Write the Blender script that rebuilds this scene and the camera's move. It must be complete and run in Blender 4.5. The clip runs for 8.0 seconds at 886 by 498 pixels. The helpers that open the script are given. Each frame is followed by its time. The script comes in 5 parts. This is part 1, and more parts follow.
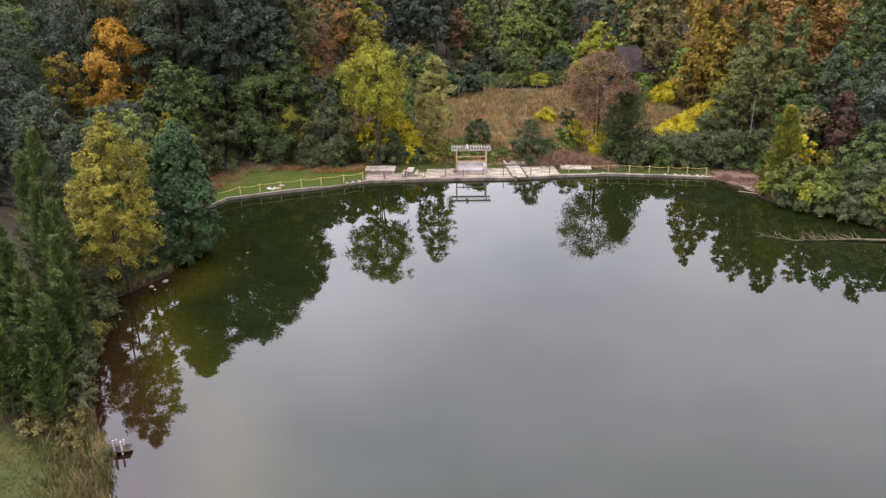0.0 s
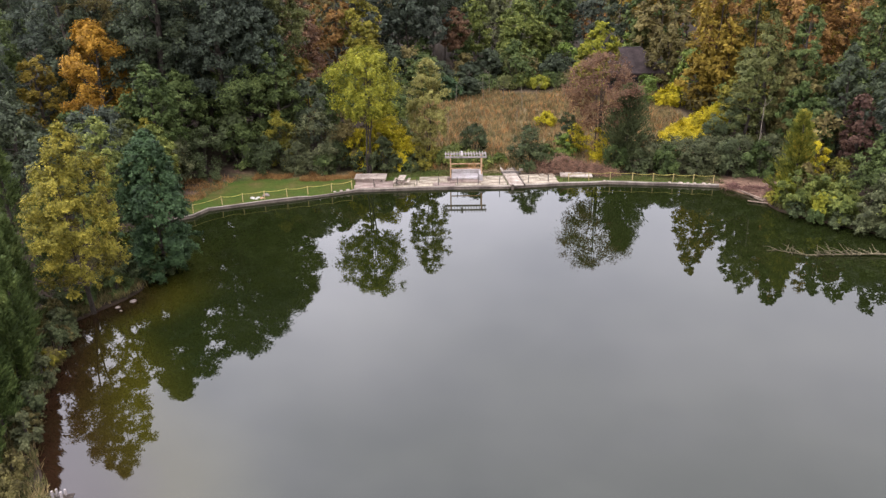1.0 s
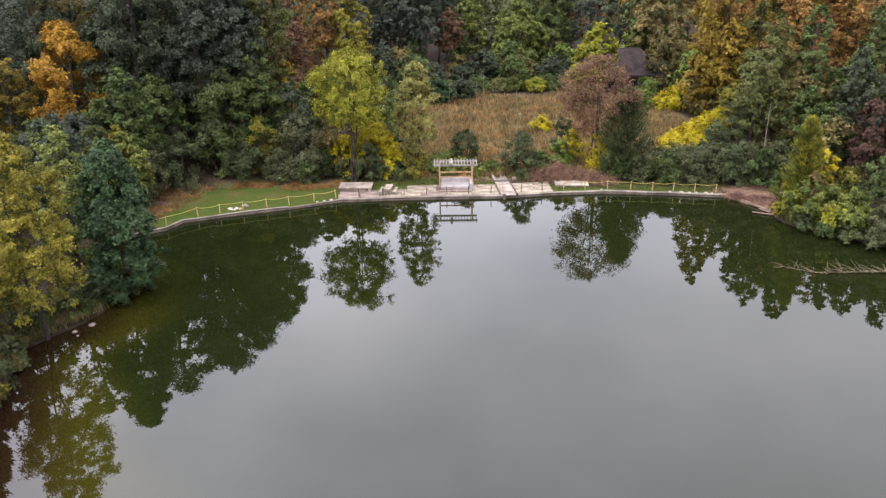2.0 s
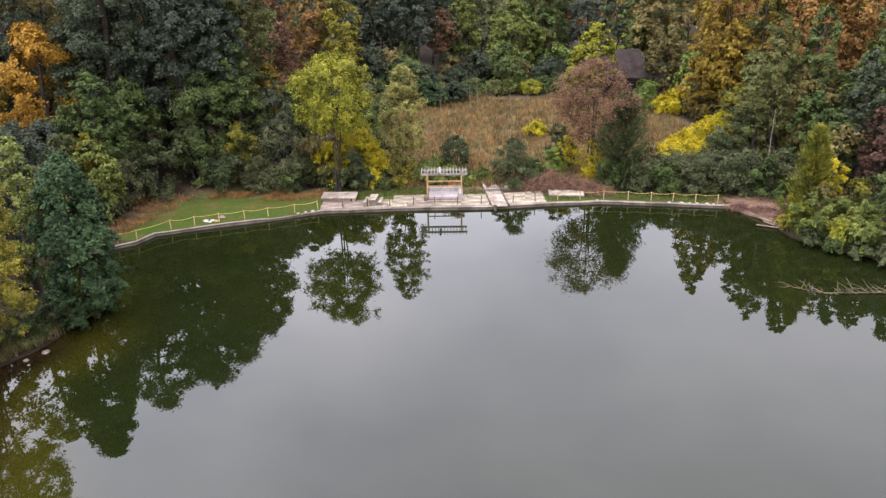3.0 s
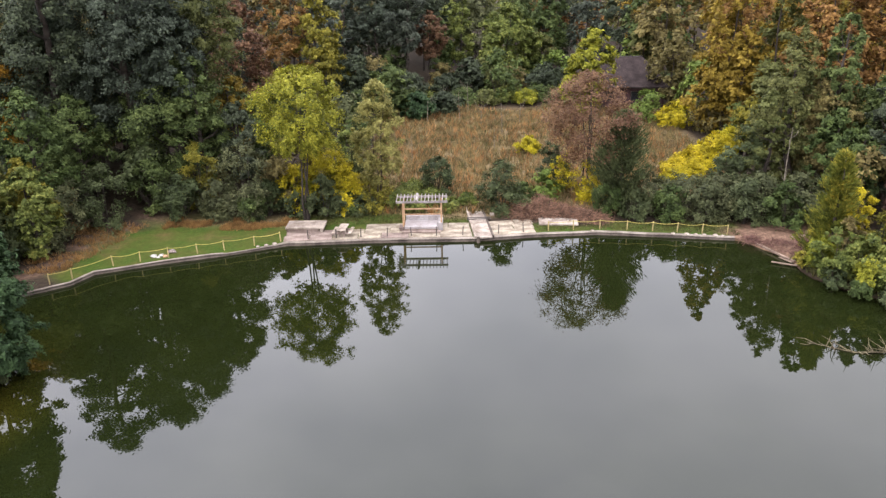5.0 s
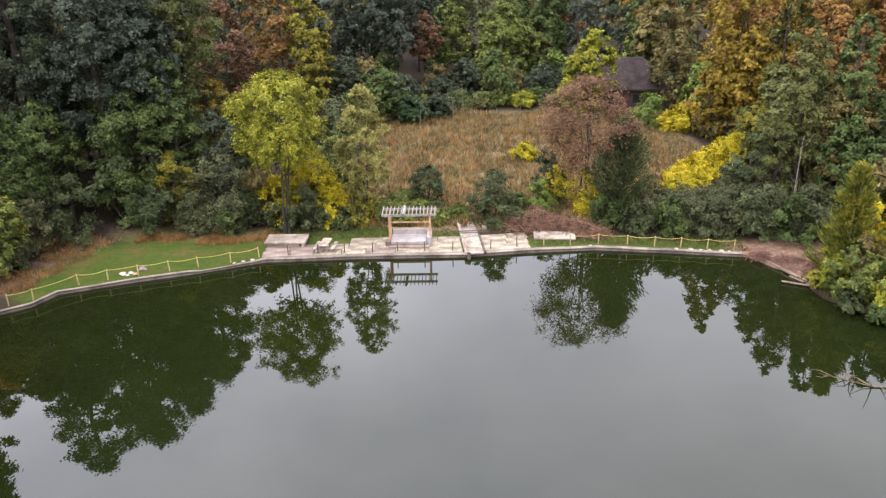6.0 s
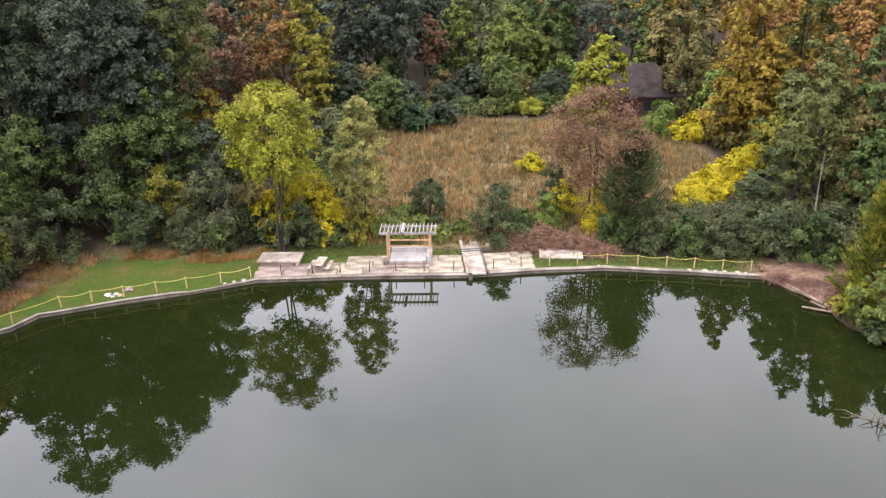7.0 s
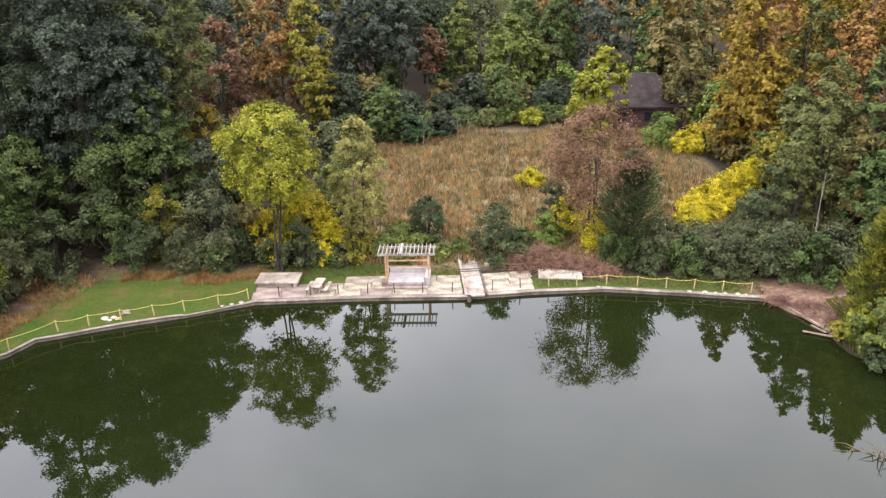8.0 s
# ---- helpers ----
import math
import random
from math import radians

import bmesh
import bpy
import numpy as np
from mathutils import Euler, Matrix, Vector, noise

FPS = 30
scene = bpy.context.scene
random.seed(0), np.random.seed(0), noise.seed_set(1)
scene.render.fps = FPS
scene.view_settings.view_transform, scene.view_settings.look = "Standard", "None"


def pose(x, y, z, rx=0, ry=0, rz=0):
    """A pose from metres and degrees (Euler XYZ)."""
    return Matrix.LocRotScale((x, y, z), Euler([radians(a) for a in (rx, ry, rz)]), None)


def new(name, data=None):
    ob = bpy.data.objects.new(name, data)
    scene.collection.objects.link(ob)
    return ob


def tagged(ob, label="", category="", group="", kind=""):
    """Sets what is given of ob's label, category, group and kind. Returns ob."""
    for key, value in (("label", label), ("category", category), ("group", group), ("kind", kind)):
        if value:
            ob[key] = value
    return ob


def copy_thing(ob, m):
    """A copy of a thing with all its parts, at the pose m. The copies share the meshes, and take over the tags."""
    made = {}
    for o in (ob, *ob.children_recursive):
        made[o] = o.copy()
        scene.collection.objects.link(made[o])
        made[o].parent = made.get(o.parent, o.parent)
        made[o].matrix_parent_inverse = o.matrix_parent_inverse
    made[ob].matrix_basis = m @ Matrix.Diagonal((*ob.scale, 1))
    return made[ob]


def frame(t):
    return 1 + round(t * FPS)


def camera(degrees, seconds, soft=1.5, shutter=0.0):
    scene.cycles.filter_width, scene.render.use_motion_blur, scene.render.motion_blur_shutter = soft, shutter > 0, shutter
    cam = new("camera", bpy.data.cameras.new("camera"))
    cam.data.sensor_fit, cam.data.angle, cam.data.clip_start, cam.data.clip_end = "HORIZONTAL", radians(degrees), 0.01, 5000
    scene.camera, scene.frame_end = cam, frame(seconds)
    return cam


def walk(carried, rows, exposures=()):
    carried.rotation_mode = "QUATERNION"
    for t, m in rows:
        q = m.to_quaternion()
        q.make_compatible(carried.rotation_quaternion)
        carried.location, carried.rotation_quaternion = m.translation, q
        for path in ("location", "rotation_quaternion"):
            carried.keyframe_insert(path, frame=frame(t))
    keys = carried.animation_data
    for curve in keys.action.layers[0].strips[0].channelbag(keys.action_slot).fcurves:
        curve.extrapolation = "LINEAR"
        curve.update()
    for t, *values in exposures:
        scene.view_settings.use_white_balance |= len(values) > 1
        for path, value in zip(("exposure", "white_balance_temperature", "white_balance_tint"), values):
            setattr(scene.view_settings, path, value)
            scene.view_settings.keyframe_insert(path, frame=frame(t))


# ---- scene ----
cam = camera(60.0, 8.0, soft=1.4)
# seconds, east, north, height, yaw, pitch, lean to the right
ROWS = [
    (0.0, 0.00, 0.00, 25.82, 0.00, -21.25, 0.67),
    (0.5, 0.68, 2.40, 25.63, 0.25, -21.20, 0.78),
    (1.0, 1.38, 4.70, 25.43, 0.40, -21.22, 0.86),
    (1.5, 2.07, 6.99, 25.29, 0.47, -21.23, 0.90),
    (3.0, 4.01, 13.66, 25.20, 0.49, -21.40, 0.91),
    (3.5, 4.66, 15.87, 25.35, 0.59, -21.46, 0.93),
    (4.0, 5.34, 18.10, 25.46, 0.72, -21.48, 0.99),
    (4.5, 6.00, 20.36, 25.48, 0.85, -21.48, 1.05),
    (6.0, 7.74, 27.20, 25.44, 1.08, -21.72, 1.14),
    (6.5, 8.27, 29.34, 25.50, 1.38, -21.76, 1.20),
    (7.0, 8.57, 30.82, 25.81, 1.95, -21.72, 1.30),
    (7.5, 8.71, 31.50, 26.42, 2.15, -21.79, 1.39),
    (8.0, 8.84, 31.91, 27.62, 2.09, -21.99, 1.45),
]
walk(cam, [(t, pose(x, y, z, 0, 0, yaw) @ pose(0, 0, 0, 90 + pitch) @ pose(0, 0, 0, 0, 0, -lean))
           for t, x, y, z, yaw, pitch, lean in ROWS], exposures=((0.0, -0.3, 6330, 10.2), (1.5, -0.23, 6330, 9.8), (4.0, -0.14, 6330, 9.0), (6.5, 0.0, 6330, 7.6), (8.0, 0.1, 6330, 6.6)))

# ---- sky and sun: a bright overcast day ----
SUN_UP, SUN_ROUND = 48.0, 200.0
world = bpy.data.worlds.new("overcast_sky")
scene.world = world
world.use_nodes = True
wn, wl = world.node_tree.nodes, world.node_tree.links
wn.clear()
w_out, w_bg = wn.new("ShaderNodeOutputWorld"), wn.new("ShaderNodeBackground")
w_sky = wn.new("ShaderNodeTexSky")
w_sky.sky_type, w_sky.sun_disc = "NISHITA", False
w_sky.sun_elevation, w_sky.sun_rotation = radians(SUN_UP), radians(SUN_ROUND)
w_grey = wn.new("ShaderNodeHueSaturation")
w_grey.inputs["Saturation"].default_value = 0.35
w_co, w_map = wn.new("ShaderNodeTexCoord"), wn.new("ShaderNodeMapping")
w_map.inputs["Scale"].default_value = (1.6, 1.6, 3.2)
w_noise = wn.new("ShaderNodeTexNoise")
w_noise.inputs["Scale"].default_value, w_noise.inputs["Detail"].default_value = 2.0, 5.0
w_ramp = wn.new("ShaderNodeValToRGB")
w_ramp.color_ramp.elements[0].position, w_ramp.color_ramp.elements[1].position = 0.3, 0.7
w_ramp.color_ramp.elements[0].color = (30.2, 29.3, 33.6, 1)
w_ramp.color_ramp.elements[1].color = (41.0, 39.2, 43.2, 1)
# an overcast sky grows brighter towards the zenith
w_sep, w_grad, w_lum = wn.new("ShaderNodeSeparateXYZ"), wn.new("ShaderNodeMapRange"), wn.new("ShaderNodeMix")
w_grad.inputs["From Min"].default_value, w_grad.inputs["From Max"].default_value = 0.0, 1.0
w_grad.inputs["To Min"].default_value, w_grad.inputs["To Max"].default_value = 0.72, 1.85
# and a little brighter to the west
w_side, w_both = wn.new("ShaderNodeMath"), wn.new("ShaderNodeMath")
w_side.operation, w_both.operation = "MULTIPLY_ADD", "MULTIPLY"
w_side.inputs[1].default_value, w_side.inputs[2].default_value = -0.45, 1.0
w_lum.data_type, w_lum.blend_type = "RGBA", "MULTIPLY"
w_lum.inputs["Factor"].default_value = 1.0
w_mix = wn.new("ShaderNodeMix")
w_mix.data_type = "RGBA"
w_mix.inputs["Factor"].default_value = 0.93
wl.new(w_sky.outputs["Color"], w_grey.inputs["Color"])
wl.new(w_co.outputs["Generated"], w_map.inputs["Vector"])
wl.new(w_map.outputs["Vector"], w_noise.inputs["Vector"])
wl.new(w_noise.outputs["Fac"], w_ramp.inputs["Fac"])
wl.new(w_grey.outputs["Color"], w_mix.inputs["A"])
wl.new(w_co.outputs["Generated"], w_sep.inputs["Vector"])
wl.new(w_sep.outputs["Z"], w_grad.inputs["Value"])
wl.new(w_ramp.outputs["Color"], w_lum.inputs["A"])
wl.new(w_sep.outputs["X"], w_side.inputs[0])
wl.new(w_grad.outputs["Result"], w_both.inputs[0])
wl.new(w_side.outputs[0], w_both.inputs[1])
wl.new(w_both.outputs[0], w_lum.inputs["B"])
wl.new(w_lum.outputs["Result"], w_mix.inputs["B"])
wl.new(w_mix.outputs["Result"], w_bg.inputs["Color"])
wl.new(w_bg.outputs["Background"], w_out.inputs["Surface"])
w_bg.inputs["Strength"].default_value = 0.1

sun = new("sun", bpy.data.lights.new("sun", "SUN"))
sun.data.energy, sun.data.angle, sun.data.color = 1.0, radians(22), (1.0, 0.96, 0.9)
sun.matrix_world = pose(0, -30, 80, 90 - SUN_UP, 0, -SUN_ROUND + 180)


# ---- materials ----
def material(name, rough=0.8, spec=0.3):
    m = bpy.data.materials.new(name)
    m.use_nodes = True
    nt = m.node_tree
    b = nt.nodes["Principled BSDF"]
    b.inputs["Roughness"].default_value = rough
    b.inputs["Specular IOR Level"].default_value = spec
    return m, nt, b


def ramp_node(nt, stops):
    r = nt.nodes.new("ShaderNodeValToRGB")
    els = r.color_ramp.elements
    while len(els) < len(stops):
        els.new(0.5)
    for e, (p, c) in zip(els, stops):
        e.position, e.color = p, (*c, 1)
    return r


def noise_node(nt, scale, detail=4.0, rough=0.6, coord="Object", stretch=None):
    co, n = nt.nodes.new("ShaderNodeTexCoord"), nt.nodes.new("ShaderNodeTexNoise")
    n.inputs["Scale"].default_value, n.inputs["Detail"].default_value, n.inputs["Roughness"].default_value = scale, detail, rough
    if stretch:
        mp = nt.nodes.new("ShaderNodeMapping")
        mp.inputs["Scale"].default_value = stretch
        nt.links.new(co.outputs[coord], mp.inputs["Vector"])
        nt.links.new(mp.outputs["Vector"], n.inputs["Vector"])
    else:
        nt.links.new(co.outputs[coord], n.inputs["Vector"])
    return n


def mixed(nt, a, b, factor, blend="MIX"):
    m = nt.nodes.new("ShaderNodeMix")
    m.data_type, m.blend_type = "RGBA", blend
    for sock, v in (("A", a), ("B", b), ("Factor", factor)):
        if isinstance(v, (int, float)):
            m.inputs[sock].default_value = v
        elif isinstance(v, tuple):
            m.inputs[sock].default_value = (*v, 1)
        else:
            nt.links.new(v, m.inputs[sock])
    return m.outputs["Result"]


def bumped(nt, b, height, strength=0.4, distance=0.03):
    n = nt.nodes.new("ShaderNodeBump")
    n.inputs["Strength"].default_value, n.inputs["Distance"].default_value = strength, distance
    nt.links.new(height, n.inputs["Height"])
    nt.links.new(n.outputs["Normal"], b.inputs["Normal"])


def worn(name, light, dark, scale=1.2, grain=14.0, rough=0.85, stretch=None, bump=0.3, spec=0.25):
    """A surface with stains at one scale and grain at another."""
    m, nt, b = material(name, rough, spec)
    big, small = noise_node(nt, scale, 5, 0.65), noise_node(nt, grain, 4, 0.6, stretch=stretch)
    r1 = ramp_node(nt, [(0.36, dark), (0.62, light)])
    nt.links.new(big.outputs["Fac"], r1.inputs["Fac"])
    r2 = ramp_node(nt, [(0.25, (0.62, 0.62, 0.62)), (0.7, (1.1, 1.1, 1.1))])
    nt.links.new(small.outputs["Fac"], r2.inputs["Fac"])
    info = nt.nodes.new("ShaderNodeObjectInfo")
    r3 = ramp_node(nt, [(0.0, (0.84, 0.83, 0.82)), (1.0, (1.06, 1.05, 1.03))])
    nt.links.new(info.outputs["Random"], r3.inputs["Fac"])
    c = mixed(nt, mixed(nt, r1.outputs["Color"], r2.outputs["Color"], 1.0, "MULTIPLY"), r3.outputs["Color"], 1.0, "MULTIPLY")
    nt.links.new(c, b.inputs["Base Color"])
    bumped(nt, b, small.outputs["Fac"], bump, 0.02)
    return m


def leafy(name, dark, mid, light, through_light=0.3):
    """Foliage: patches of tone across a crown, each leaf a little different, light shining through."""
    m, nt, b = material(name, 0.7, 0.15)
    geo = nt.nodes.new("ShaderNodeNewGeometry")
    r = ramp_node(nt, [(0.0, tuple(0.62 * c for c in dark)), (0.5, mid), (1.0, tuple(1.25 * c for c in light))])
    fac = geo.outputs["Random Per Island"]
    low = None
    for scale, weight, shift in ((None, 0.5, 0.25), (0.35, 1.1, -0.55), (1.3, 1.25, -0.62)):
        step = nt.nodes.new("ShaderNodeMath")
        step.operation = "MULTIPLY_ADD"
        nt.links.new(noise_node(nt, scale, 3, 0.5).outputs["Fac"] if scale else fac, step.inputs[0])
        step.inputs[1].default_value, step.inputs[2].default_value = weight, shift
        if low:
            both = nt.nodes.new("ShaderNodeMath")
            nt.links.new(low, both.inputs[0])
            nt.links.new(step.outputs[0], both.inputs[1])
            low = both.outputs[0]
        else:
            low = step.outputs[0]
    nt.links.new(low, r.inputs["Fac"])
    info = nt.nodes.new("ShaderNodeObjectInfo")
    r3 = ramp_node(nt, [(0.0, (0.82, 0.86, 0.8)), (1.0, (1.15, 1.1, 1.12))])
    nt.links.new(info.outputs["Random"], r3.inputs["Fac"])
    c = mixed(nt, r.outputs["Color"], r3.outputs["Color"], 1.0, "MULTIPLY")
    nt.links.new(c, b.inputs["Base Color"])
    tr, mx = nt.nodes.new("ShaderNodeBsdfTranslucent"), nt.nodes.new("ShaderNodeMixShader")
    nt.links.new(c, tr.inputs["Color"])
    mx.inputs["Fac"].default_value = through_light
    nt.links.new(b.outputs["BSDF"], mx.inputs[1])
    nt.links.new(tr.outputs["BSDF"], mx.inputs[2])
    nt.links.new(mx.outputs["Shader"], nt.nodes["Material Output"].inputs["Surface"])
    return m


LEAF = {
    "deep": leafy("leaf_deep_green", (0.02462, 0.03264, 0.01287), (0.0513, 0.06426, 0.02488), (0.09029, 0.1071, 0.0429), 0.3),
    "bottle": leafy("leaf_bottle_green", (0.0133, 0.027, 0.01012), (0.0285, 0.053, 0.01923), (0.057, 0.095, 0.03542), 0.25),
    "fern": leafy("leaf_fern_green", (0.03808, 0.053, 0.012), (0.09184, 0.1145, 0.024), (0.1848, 0.1961, 0.045), 0.3),
    "moss": leafy("leaf_moss_green", (0.0384, 0.045, 0.0143), (0.07936, 0.0875, 0.0253), (0.1344, 0.1388, 0.044), 0.3),
    "sage": leafy("leaf_sage_green", (0.03343, 0.03859, 0.01683), (0.06873, 0.0763, 0.03236), (0.1189, 0.1257, 0.05565), 0.3),
    "vine": leafy("leaf_vine", (0.04329, 0.05901, 0.01152), (0.1251, 0.1341, 0.0192), (0.2694, 0.2093, 0.0288), 0.3),
    "dark": leafy("leaf_dark_green", (0.01987, 0.02618, 0.01543), (0.04074, 0.05136, 0.02768), (0.07452, 0.09063, 0.04577), 0.3),
    "blue": leafy("leaf_grey_green", (0.02232, 0.02784, 0.02023), (0.0465, 0.05664, 0.03832), (0.0837, 0.09888, 0.066), 0.3),
    "green": leafy("leaf_mid_green", (0.0276, 0.04176, 0.0126), (0.0576, 0.08004, 0.02205), (0.1056, 0.1334, 0.03885), 0.3),
    "light": leafy("leaf_light_green", (0.055, 0.085, 0.016), (0.12, 0.165, 0.032), (0.2, 0.245, 0.055), 0.3),
    "lime": leafy("leaf_yellow_green", (0.07068, 0.0792, 0.0085), (0.1596, 0.165, 0.015), (0.2736, 0.264, 0.026)),
    "yellow": leafy("leaf_bright_yellow", (0.16, 0.136, 0.008), (0.355, 0.29, 0.012), (0.5, 0.41, 0.02)),
    "olive": leafy("leaf_olive_yellow", (0.06106, 0.05894, 0.0094), (0.1474, 0.1344, 0.01786), (0.2579, 0.2223, 0.03196), 0.3),
    "gold": leafy("leaf_gold_orange", (0.08243, 0.056, 0.0088), (0.1752, 0.121, 0.0154), (0.2576, 0.1848, 0.0275), 0.3),
    "orange": leafy("leaf_orange", (0.153, 0.08096, 0.0099), (0.252, 0.1364, 0.0153), (0.342, 0.198, 0.0243)),
    "russet": leafy("leaf_russet", (0.07875, 0.0396, 0.014), (0.1733, 0.0913, 0.028), (0.2835, 0.1595, 0.045), 0.3),
    "rust": leafy("leaf_rust_red", (0.05936, 0.0291, 0.01666), (0.1219, 0.06402, 0.03528), (0.1961, 0.1145, 0.06076), 0.3),
    "brown": leafy("leaf_brown_green", (0.05865, 0.04692, 0.0187), (0.1092, 0.0897, 0.0297), (0.1725, 0.1437, 0.0484)),
    "tan": leafy("leaf_pale_olive", (0.1239, 0.1117, 0.0345), (0.2301, 0.2029, 0.0598), (0.3422, 0.2964, 0.09775), 0.35),
    "cedar": leafy("leaf_cedar", (0.026, 0.034, 0.013), (0.052, 0.064, 0.024), (0.094, 0.105, 0.042), 0.15),
    "juniper": leafy("leaf_juniper", (0.02398, 0.03774, 0.0101), (0.05535, 0.07935, 0.0202), (0.1107, 0.1374, 0.03787), 0.15),
    "straw": leafy("meadow_straw", (0.085, 0.06, 0.026), (0.175, 0.128, 0.056), (0.27, 0.21, 0.1), 0.3),
    "sedge": leafy("orange_sedge", (0.13, 0.07068, 0.02565), (0.247, 0.1311, 0.0475), (0.364, 0.2052, 0.08075), 0.3),
    "maroon": leafy("leaf_maroon", (0.032, 0.017, 0.012), (0.072, 0.036, 0.026), (0.125, 0.072, 0.048), 0.3),
    "lawn": leafy("lawn_grass", (0.0306, 0.0391, 0.0085), (0.0561, 0.0663, 0.0136), (0.102, 0.09775, 0.0255), 0.2),
    "reed": leafy("shore_reed", (0.036, 0.042, 0.013), (0.075, 0.074, 0.024), (0.125, 0.11, 0.045), 0.2),
}
BARK = worn("bark_grey_brown", (0.065, 0.052, 0.04), (0.026, 0.02, 0.016), 2.0, 9.0, 0.95, (3, 3, 0.5), 0.7)
BARK_PALE = worn("bare_pale_wood", (0.25, 0.215, 0.165), (0.14, 0.115, 0.088), 2.0, 9.0, 0.9, (3, 3, 0.5), 0.5)
TWIG_RED = worn("rotting_twigs", (0.2, 0.105, 0.08), (0.06, 0.03, 0.024), 2.0, 8.0, 0.95)
TWIG = worn("dead_twigs", (0.27, 0.155, 0.1), (0.05, 0.027, 0.018), 2.0, 8.0, 0.95)
CONCRETE = worn("pale_concrete", (0.4, 0.34, 0.275), (0.18, 0.14, 0.107), 0.9, 11.0, 0.9)
PAVING = worn("worn_paving", (0.36, 0.31, 0.23), (0.14, 0.108, 0.075), 0.8, 7.0, 0.9)
PAVING_PINK = worn("pinkish_paving", (0.3, 0.235, 0.195), (0.15, 0.108, 0.088), 0.7, 7.0, 0.9)
SLAB = worn("bleached_concrete", (0.38, 0.33, 0.27), (0.17, 0.13, 0.1), 0.9, 9.0, 0.9)
# darker and browner than the wall cap and the pale kerb
WALL_FACE = worn("dark_brown_concrete", (0.12, 0.095, 0.075), (0.045, 0.034, 0.026), 0.8, 6.0, 0.8, (1, 1, 3))
WHITE = worn("white_paint_worn", (0.39, 0.36, 0.345), (0.26, 0.225, 0.21), 1.1, 10.0, 0.7)
TIMBER = worn("tan_timber", (0.5, 0.33, 0.19), (0.32, 0.19, 0.1), 1.5, 8.0, 0.8, (1, 1, 8))
TIMBER_GREY = worn("weathered_timber", (0.4, 0.36, 0.33), (0.22, 0.19, 0.17), 1.5, 8.0, 0.85, (8, 1, 1))
PLANK = worn("dirty_plank", (0.26, 0.19, 0.14), (0.12, 0.085, 0.06), 1.5, 8.0, 0.85, (1, 8, 1))
POST = worn("yellowed_post", (0.48, 0.4, 0.17), (0.3, 0.22, 0.1), 2.0, 9.0, 0.8)
ROPE = worn("yellow_rope", (0.52, 0.44, 0.12), (0.36, 0.3, 0.08), 3.0, 20.0, 0.8)
IRON = worn("dark_iron", (0.07, 0.06, 0.055), (0.03, 0.025, 0.02), 3.0, 20.0, 0.6)
LOGWOOD = worn("driftwood_log", (0.15, 0.125, 0.07), (0.065, 0.05, 0.03), 1.2, 8.0, 0.9)
ROOF = worn("dark_shingle", (0.042, 0.032, 0.03), (0.022, 0.017, 0.016), 0.8, 6.0, 1.0, None, 0.5, 0.08)
SIDING = worn("dark_red_siding", (0.09, 0.045, 0.045), (0.05, 0.028, 0.03), 0.8, 6.0, 0.85)
CAP = worn("stained_wall_cap", (0.3, 0.26, 0.21), (0.12, 0.095, 0.075), 0.4, 6.0, 0.9)
GLASS_DARK = worn("dark_pane", (0.02, 0.022, 0.025), (0.012, 0.012, 0.014), 1.0, 6.0, 0.1, None, 0.0, 0.5)
STONE = worn("shore_stone", (0.27, 0.22, 0.19), (0.12, 0.095, 0.085), 2.0, 9.0, 0.85)
BAG = worn("white_sack", (0.6, 0.57, 0.5), (0.36, 0.34, 0.29), 2.0, 9.0, 0.6)


